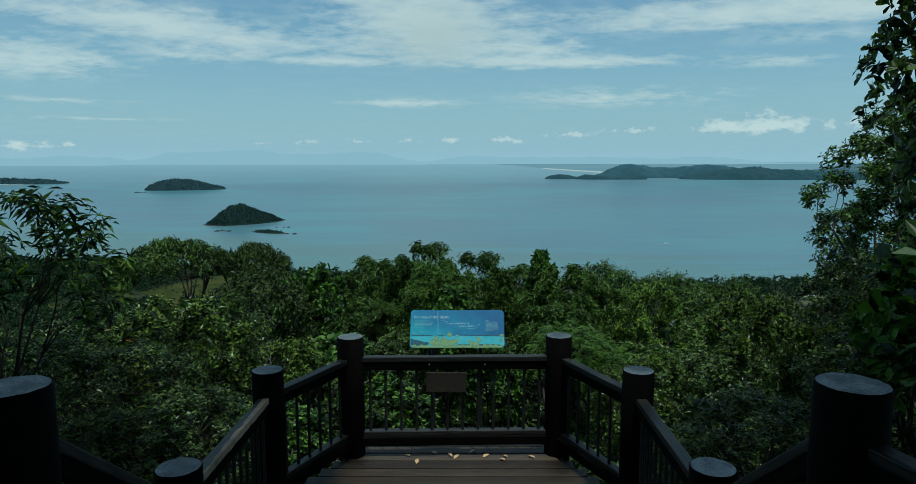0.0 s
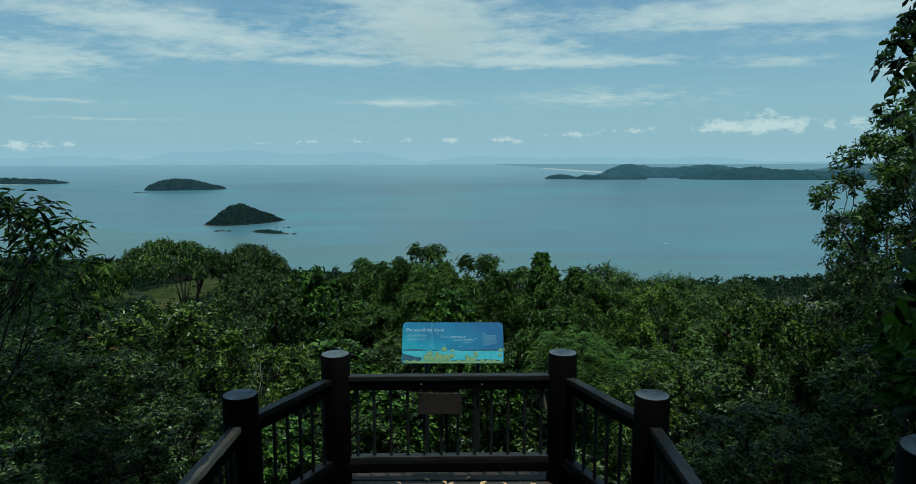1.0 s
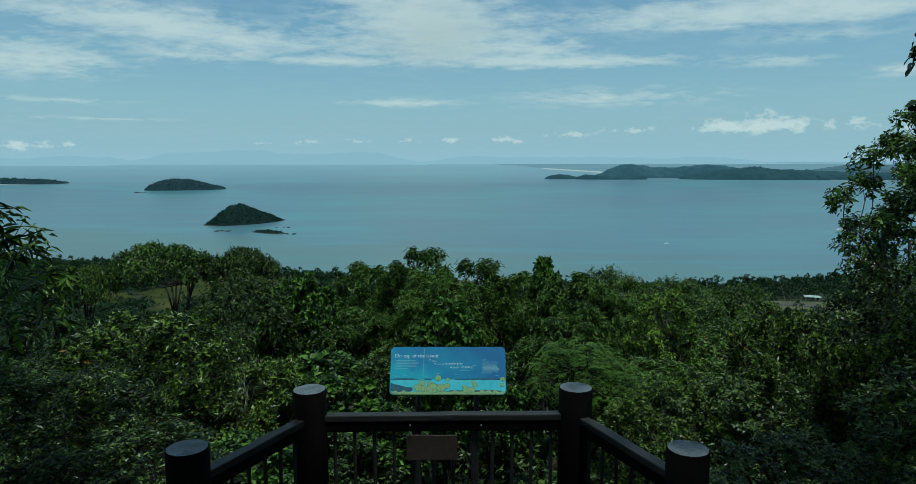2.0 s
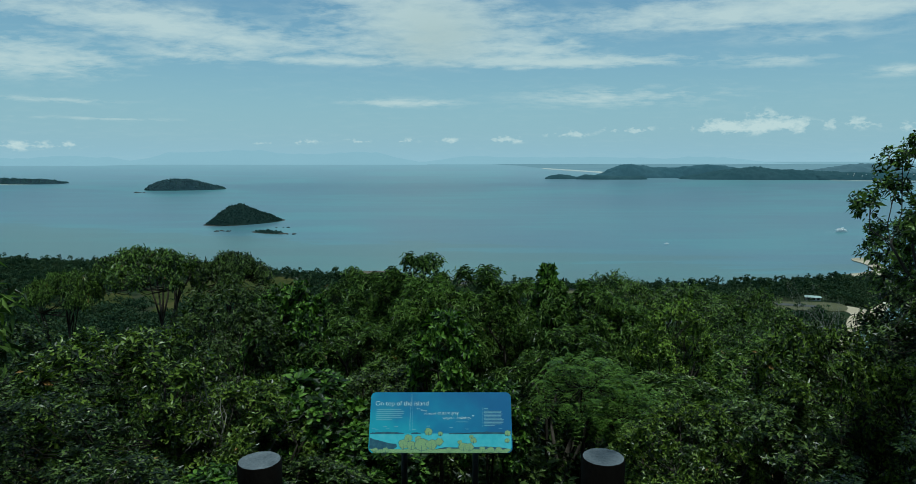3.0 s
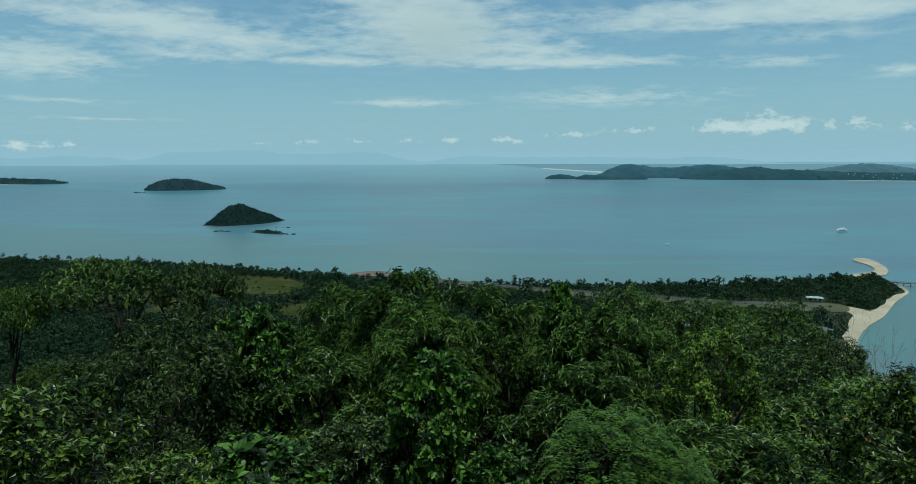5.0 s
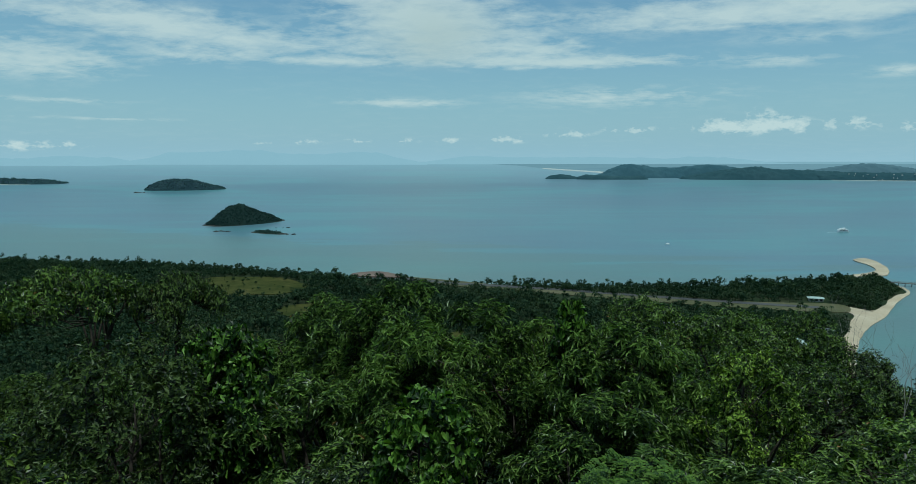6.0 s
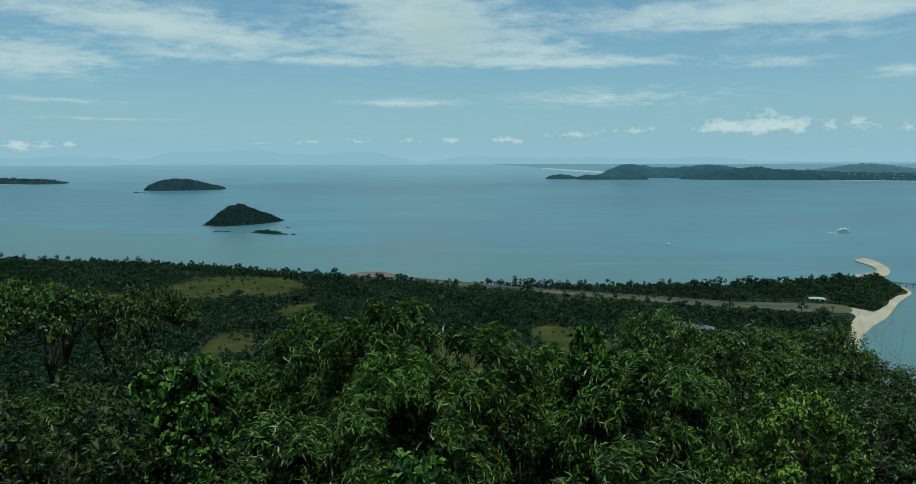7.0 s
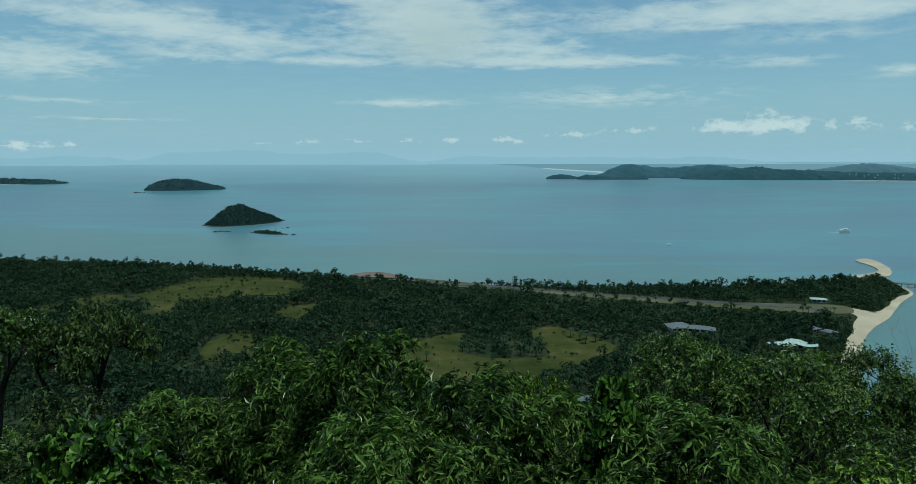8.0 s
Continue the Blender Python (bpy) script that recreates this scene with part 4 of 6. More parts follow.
# ---- the panel on its stand ----
def panel():
    stand = thing("information_panel", pose(-0.006, 6.57, -1.77), "blue illustrated lookout panel on two black steel legs", "sign")
    wide, high, lean = 0.955, 0.40, 58.0
    tilt = pose(0, 0.0, 2.717, lean, 0, 0)          # the panel's own plane: x across, y up the slope
    bm = bmesh.new()
    r, n = 0.035, 6
    outline = []
    for cx, cy, a0 in ((wide / 2 - r, high / 2 - r, 0), (-wide / 2 + r, high / 2 - r, 90), (-wide / 2 + r, -high / 2 + r, 180), (wide / 2 - r, -high / 2 + r, 270)):
        outline += [(cx + r * math.cos(radians(a0 + 90 * k / n)), cy + r * math.sin(radians(a0 + 90 * k / n))) for k in range(n + 1)]
    f = bm.faces.new([bm.verts.new((x, y, 0)) for x, y in outline])
    out = bmesh.ops.extrude_face_region(bm, geom=[f])
    for v in out["geom"]:
        if isinstance(v, bmesh.types.BMVert):
            v.co.z -= 0.012
    bmesh.ops.recalc_face_normals(bm, faces=bm.faces)
    part("panel", bm, PANEL_BLUE, stand, "blue printed panel with rounded corners").matrix_basis = tilt

    def flat_shape(name, points, material, label, z):
        bm = bmesh.new()
        f = bm.faces.new([bm.verts.new((x, y, 0)) for x, y in points])
        bmesh.ops.triangulate(bm, faces=[f])
        me = bpy.data.meshes.new(name)
        bm.to_mesh(me)
        bm.free()
        if me.polygons[0].normal.z < 0:
            me.flip_normals()
        me.materials.append(material)
        part(name, me, None, stand, label).matrix_basis = tilt @ pose(0, 0, z)

    w, h = wide / 2, high / 2
    flat_shape("printed_sea", [(-w + 0.006, -0.075), (w - 0.006, -0.075), (w - 0.006, -0.165), (w - 0.03, -h + 0.004), (-w + 0.03, -h + 0.004), (-w + 0.006, -0.165)], PRINT_SEA, "turquoise printed sea", 0.0012)
    for u0, u1, tall, seed in ((0.0, 0.24, 0.013, 1.0), (0.29, 0.36, 0.008, 2.0), (0.56, 0.70, 0.006, 3.0), (0.66, 0.995, 0.012, 4.0)):
        edge = [(-w + 0.006 + (wide - 0.012) * (u0 + (u1 - u0) * i / 14), -0.074 + tall * math.sin(math.pi * i / 14) ** 0.5 * (0.8 + 0.5 * noise.noise(Vector((i * 0.8, seed, 0))))) for i in range(15)]
        flat_shape("printed_coast", [(edge[0][0], -0.079)] + edge + [(edge[-1][0], -0.079)], PRINT_COAST, "dark printed coastline", 0.0016)
    flat_shape("printed_hill", [(-w + 0.006, -0.17), (-w + 0.006, -0.10), (-w + 0.03, -0.112), (-w + 0.08, -0.122), (-w + 0.14, -0.138), (-w + 0.185, -0.142), (-w + 0.19, -0.16), (-w + 0.16, -0.18), (-w + 0.09, -0.19)],
               PRINT_COAST, "dark printed hill", 0.002)
    flat_shape("printed_shallows", [(0.06, -0.185), (-0.02, -0.172), (0.03, -0.163), (0.16, -0.166), (0.3, -0.158), (0.44, -0.168), (0.42, -0.187)], PRINT_COAST, "dark printed water", 0.002)
    prng = random.Random(3)
    flat_shape("printed_bank", [(-w + 0.035, -h + 0.002), (w - 0.035, -h + 0.002), (w - 0.01, -h + 0.02)]
               + [(w - 0.01 - (wide - 0.02) * i / 40, -h + 0.024 + 0.014 * noise.noise(Vector((i * 0.7, 5, 0)))) for i in range(41)],
               PRINT_BANK, "yellow-green printed shrubs", 0.0024)
    # printed bushes, each dark-edged: place along and up the panel, size
    for i, (u, v, s) in enumerate([(0.245, 0.86, 0.034), (0.275, 0.76, 0.026), (0.30, 0.88, 0.03), (0.345, 0.78, 0.022), (0.37, 0.87, 0.045), (0.415, 0.66, 0.026), (0.44, 0.86, 0.036), (0.49, 0.82, 0.026), (0.50, 0.69, 0.015),
                                   (0.635, 0.83, 0.015), (0.66, 0.9, 0.03), (0.70, 0.9, 0.028), (0.73, 0.8, 0.02), (0.715, 0.74, 0.014), (0.79, 0.94, 0.02), (0.85, 0.95, 0.022), (0.905, 0.945, 0.02), (0.97, 0.68, 0.02), (0.965, 0.8, 0.016),
                                   (0.56, 0.95, 0.018), (0.12, 0.96, 0.02), (0.05, 0.95, 0.016)]):
        cx, cy = -w + u * wide, h - v * high
        for k, (grow, mat) in enumerate(((1.05, PRINT_COAST), (0.99, PRINT_BANK))):
            pts = []
            for q in range(44):
                around = q * math.pi / 22
                wob = 1 + 0.26 * noise.noise(Vector((math.cos(around) * 2.4, math.sin(around) * 2.4, i * 3.7))) + 0.16 * noise.noise(Vector((math.cos(around) * 7, math.sin(around) * 7, i * 1.7)))
                x, y = cx + s * grow * wob * math.cos(around), cy + s * 0.85 * grow * wob * math.sin(around)
                pts.append((max(-w + 0.004, min(w - 0.004, x)), max(-h + 0.003, y)))
            flat_shape("printed_bush", pts, mat, "", 0.0027 + 0.00004 * i + 0.00002 * k)
        flat_shape("printed_stem", [(cx - 0.0015, cy - s), (cx + 0.0015, cy - s), (cx + 0.001, cy), (cx - 0.001, cy)], PRINT_COAST, "", 0.0037)

    def words(text, x, y, size, name="heading"):
        cu = bpy.data.curves.new(name, "FONT")
        cu.body, cu.size, cu.offset = text, size, -0.012 * size
        cu.align_x, cu.align_y = "LEFT", "BOTTOM_BASELINE"
        tmp = bpy.data.objects.new(name, cu)
        scene.collection.objects.link(tmp)
        me = bpy.data.meshes.new_from_object(tmp.evaluated_get(bpy.context.evaluated_depsgraph_get()))
        bpy.data.objects.remove(tmp)
        me.materials.clear()
        me.materials.append(PRINT_WHITE)
        part(name, me, None, stand, "white printed words").matrix_basis = tilt @ pose(x, y, 0.0009)

    words("On top of the island", -w + 0.031, 0.110, 0.0445)
    words("\u201c", -w + 0.315, 0.062, 0.05, "quotation")
    words("Once", -w + 0.345, 0.072, 0.018, "quotation")
    words("this was all", -w + 0.362, 0.050, 0.0185, "quotation")
    words("eastern grey", -w + 0.456, 0.051, 0.0285, "quotation")
    words("kangaroo", -w + 0.492, 0.021, 0.0205, "quotation")
    words("country.", -w + 0.585, 0.021, 0.0285, "quotation")
    words("\u201d", -w + 0.685, 0.012, 0.05, "quotation")

    def bars(x, y, length, rows, gap, thick, seed):
        brng = random.Random(seed)
        for i in range(rows):
            l = length * (brng.uniform(0.85, 1.0) if i < rows - 1 else 0.55)
            flat_shape("text_line", [(x, y - i * gap), (x + l, y - i * gap), (x + l, y - i * gap + thick), (x, y - i * gap + thick)], PRINT_PALE, "", 0.0008)

    bars(-w + 0.043, 0.082, 0.19, 6, 0.0132, 0.0032, 1)
    bars(0.292, 0.086, 0.05, 1, 0.01, 0.0045, 3)
    bars(0.292, 0.070, 0.135, 11, 0.0093, 0.0032, 4)
    bars(0.10, 0.000, 0.15, 1, 0.01, 0.0028, 5)
    for u, v in ((-0.46, -0.042), (-0.44, -0.052), (-0.385, -0.03), (-0.365, -0.042), (-0.31, -0.03), (-0.19, -0.05), (-0.095, -0.028), (0.06, -0.038), (0.165, -0.047), (0.39, -0.045)):
        bars(u, v, 0.042, 1, 0.01, 0.0028, 7)
    for x0, x1 in ((-0.205, -0.205), (-0.198, -0.212), (-0.198, -0.19)):
        flat_shape("leader_line", [(x1, -0.055), (x1 + 0.0012, -0.055), (x0 + 0.0012, 0.19), (x0, 0.19)], PRINT_PALE, "", 0.0007)
    flat_shape("dividing_line", [(0.283, -0.03), (0.2841, -0.03), (0.2841, 0.095), (0.283, 0.095)], PRINT_PALE, "", 0.0007)
    for x in (-0.25, 0.235):
        v, f = [], []
        tube(v, f, [(x, 0.02, -0.6), (x, 0.02, 2.35), (x, 0.06, 2.72)], [0.022, 0.022, 0.02], 10)
        part("leg", mesh_of("leg", v, f, BLACK_STEEL, True), None, stand)
        bm = bmesh.new()
        box(bm, (0.04, 0.26, 0.03), Matrix.Identity(4), 0.004)
        part("bracket", bm, BLACK_STEEL, stand).matrix_basis = tilt @ pose(x, 0, -0.03)


def panel_blue():
    """Printed sky: paler turquoise low down and to one side, deep blue above."""
    m = bpy.data.materials.new("printed blue panel")
    m.use_nodes = True
    add = graph(m.node_tree)
    co = add("ShaderNodeTexCoord").outputs["Object"]
    xyz = add("ShaderNodeSeparateXYZ", [co])
    cloudy = add("ShaderNodeTexNoise", {"Vector": co, "Scale": 4.0, "Detail": 3.0}).outputs[0]
    f = add(M, [xyz.outputs[0], 0.5, 0.5], operation="MULTIPLY_ADD").outputs[0]
    f = add(M, [xyz.outputs[1], 0.9, f], operation="MULTIPLY_ADD").outputs[0]
    f = add(M, [add(M, [cloudy, 0.5], operation="SUBTRACT").outputs[0], 0.9, f], operation="MULTIPLY_ADD").outputs[0]
    col = ramp(add, f, [(0.25, (0.05, 0.34, 0.48)), (0.5, (0.03, 0.21, 0.40)), (0.8, (0.02, 0.13, 0.32))])
    add("ShaderNodeOutputMaterial", [add("ShaderNodeBsdfPrincipled", {"Base Color": col, "Roughness": 0.35}).outputs[0]])
    return m


PANEL_BLUE = panel_blue()
PRINT_SEA = surface("printed turquoise", [(0.06, 0.38, 0.52), (0.10, 0.48, 0.60), (0.16, 0.55, 0.66)], 6, 0.35)
PRINT_COAST = surface("printed dark blue", [(0.02, 0.07, 0.12), (0.03, 0.10, 0.16), (0.06, 0.16, 0.2)], 30, 0.35)
PRINT_BANK = surface("printed yellow-green", [(0.08, 0.19, 0.12), (0.24, 0.40, 0.20), (0.42, 0.55, 0.27)], 160, 0.35, fine=420)
PRINT_WHITE = surface("printed white", [(0.6, 0.75, 0.78), (0.65, 0.8, 0.82), (0.7, 0.82, 0.85)], 5, 0.35)
PRINT_PALE = surface("printed pale blue", [(0.20, 0.42, 0.54), (0.23, 0.45, 0.56), (0.26, 0.48, 0.58)], 5, 0.35)
panel()


# ---- trees ----
LEAF = {  # length, half width as a share of it, sag of the tip, fold
    "sickle": (0.165, 0.112, -0.22, 0.05),
    "small": (0.105, 0.21, -0.10, 0.07),
    "broad": (0.185, 0.21, -0.10, 0.05),
    "feather": (0.085, 0.19, -0.05, 0.03),
}


class Leaves:
    """Single leaves, folded along the midrib; the large ones with a rounded outline."""

    def __init__(self):
        self.v, self.f = [], []

    def add(self, kind, p, d, normal, size):
        length, half, sag, fold = LEAF[kind]
        length *= size
        side = d.cross(normal)
        if side.length < 1e-3:
            return
        side.normalize()
        up = side.cross(d)
        k = len(self.v)
        w = half * length
        tip = p + d * length + up * (sag * length)
        if kind == "broad":
            a, b = p + d * (0.38 * length) + up * (fold * length), p + d * (0.74 * length) + up * (fold * 0.6 * length)
            self.v += [p, a - side * (w * 0.8), b - side * w, tip, b + side * w, a + side * (w * 0.8), a - up * (fold * length * 0.6)]
            self.f += [(k, k + 6, k + 1), (k, k + 5, k + 6), (k + 1, k + 6, k + 3, k + 2), (k + 6, k + 5, k + 4, k + 3)]
        else:
            m = p + d * (0.45 * length) + up * (fold * length)
            self.v += [p, m - side * w, tip, m + side * w]
            self.f += [(k, k + 2, k + 1), (k, k + 3, k + 2)]


def ball(rng):
    while True:
        p = Vector((rng.uniform(-1, 1), rng.uniform(-1, 1), rng.uniform(-1, 1)))
        if 0.05 < p.length < 1:
            return p


def tree_model(name, kind, leaf_mat, seed, tall, spread, crown_low, lobes, sprays, lobe, droop, label, flat_top=False, leaf_size=1.0,
               stems=1, category="tree", under=-0.35, limb=1.0, loose=0.3):
    """A tapered, forked trunk, limbs to every lobe of the crown, and lobes of leaf sprays that face outwards and up."""
    rng = random.Random(seed)
    tree = thing(name, pose(0, 0, -60), label, category, "shrubs of the understorey" if category == "shrub" else "trees round the lookout")
    tv, tf, leaves = [], [], Leaves()
    forks = []
    for s in range(stems):
        a = rng.uniform(0, 6.28)
        foot = Vector((0.15 * (stems > 1) * math.cos(a), 0.15 * (stems > 1) * math.sin(a), -0.5))
        head = Vector((rng.uniform(-0.15, 0.15) * spread + foot.x * 3, rng.uniform(-0.15, 0.15) * spread + foot.y * 3, crown_low * rng.uniform(0.85, 1.1)))
        mid = foot.lerp(head, 0.5) + Vector((rng.uniform(-0.12, 0.12), rng.uniform(-0.12, 0.12), 0))
        r = (0.03 + 0.010 * tall) / math.sqrt(stems) * limb
        tube(tv, tf, [foot, mid, head], [r, r * 0.8, r * 0.62], 7)
        forks.append((head, r * 0.62))
        for k in range(4 if tall > 5 else 2):
            b = rng.uniform(0, 6.28)
            bough = head + Vector((math.cos(b) * spread * 0.36, math.sin(b) * spread * 0.36, (tall - crown_low) * rng.uniform(0.25, 0.5)))
            tube(tv, tf, [head, head.lerp(bough, 0.5) + Vector((rng.uniform(-0.1, 0.1), rng.uniform(-0.1, 0.1), -0.1)), bough], [r * 0.6, r * 0.46, r * 0.34], 6)
            forks.append((bough, r * 0.34))
            if tall > 5:
                for q in range(3):
                    e = b + rng.uniform(-0.9, 0.9)
                    out = spread * rng.uniform(0.22, 0.42)
                    rise = (tall - lobe - bough.z) * rng.uniform(0.45, 0.85) if flat_top else (tall - bough.z) * rng.uniform(0.1, 0.5)
                    end = bough + Vector((math.cos(e) * out, math.sin(e) * out, rise))
                    tube(tv, tf, [bough, bough.lerp(end, 0.5) + ball(rng) * 0.12, end], [r * 0.34, r * 0.27, r * 0.2], 5)
                    forks.append((end, r * 0.2))
    top_r = lobe * 0.8
    middle = Vector((0, 0, (crown_low + tall) / 2))
    half = max(0.2, (tall - crown_low) / 2)
    bunch = {"broad": 7, "feather": 1}.get(kind, 8)
    for i in range(lobes):
        z = 1 - (1 - under) * (i + 0.35) / lobes
        a = i * 2.39996 + rng.uniform(-0.5, 0.5)
        q = math.sqrt(max(0.0, 1 - z * z))
        d = Vector((q * math.cos(a), q * math.sin(a), z))
        size = lobe * rng.uniform(0.72, 1.25)
        reach = rng.uniform(0.84, 1.0) * (1 + 0.16 * noise.noise(d * 1.7 + Vector((seed, 0, 0))))
        c = middle + Vector((d.x * (spread - size * 0.7) * reach, d.y * (spread - size * 0.7) * reach, d.z * (half - top_r) * reach))
        if flat_top:
            rr = math.sqrt((i + 0.3) / lobes) * (spread - size * 0.5)
            c = Vector((rr * math.cos(a), rr * math.sin(a), tall - top_r - 0.2 * rng.random() - 0.32 * spread * (rr / spread) ** 2))
        head, r = min(forks, key=lambda f: (f[0] - c).length + 0.6 * max(0.0, f[0].z - c.z))
        knee = head.lerp(c, 0.5) + Vector((rng.uniform(-0.1, 0.1) * spread, rng.uniform(-0.1, 0.1) * spread, -0.10 * (c - head).length))
        tube(tv, tf, [head, knee, c], [min(r * 0.62, 0.03 * limb), min(r * 0.4, 0.02 * limb), 0.01 * limb], 4)
        for k in range(2):
            out = (ball(rng).normalized() + d * 0.4 + Vector((0, 0, 0.4))).normalized()
            tube(tv, tf, [knee.lerp(c, 0.55), c + out * size * 0.75], [0.011 * limb, 0.004], 3)
        for k in range(sprays):
            deep = k % 6 == 0
            out = (ball(rng).normalized() + d * 0.45 + Vector((0, 0, 0.38))).normalized()
            far = rng.uniform(0.3, 0.65) if deep else 0.78 + 0.3 * rng.random() ** 1.6
            tip = c + Vector((out.x, out.y, out.z * (0.62 if flat_top else 0.82))) * size * far
            axis = (out * 0.9 + ball(rng) * loose + Vector((0, 0, 0.4))).normalized()
            lay = axis.cross(Vector((0.31, 0.22, 1.0))).normalized()
            lay2 = axis.cross(lay)
            if kind == "feather":
                run = (Vector((out.x, out.y, 0.25))).normalized()
                cross = run.cross(Vector((0, 0, 1))).normalized()
                for n in range(10):
                    for sgn in (-1, 1):
                        leaves.add("feather", tip + run * (0.062 * n) + Vector((0, 0, -0.006 * n * n)), (cross * sgn + run * 0.4 + Vector((0, 0, -0.12))).normalized(),
                                   Vector((0, 0, 1)), leaf_size * (1.15 - 0.06 * n))
                continue
            turn = rng.uniform(0, 6.28)
            big = leaf_size * (1.7 if deep else 1.0)
            for n in range(bunch - 2 if deep else bunch):
                b = turn + n * 2.4
                open_out = rng.uniform(0.55, 1.5)
                way = (axis * 0.55 + (lay * math.cos(b) + lay2 * math.sin(b)) * open_out + Vector((0, 0, -droop))).normalized()
                p = tip - axis * (0.2 * rng.random() * (0.15 if kind == "broad" else 1.0)) + ball(rng) * 0.03
                leaves.add(kind, p, way, axis + ball(rng) * 0.5, big * rng.uniform(0.65, 1.2))
    part("trunk", mesh_of("trunk", tv, tf, BARK, True), None, tree)
    part("crown", mesh_of("crown", leaves.v, leaves.f, leaf_mat), None, tree)
    tree["tall"], tree["spread"] = tall, spread
    return tree


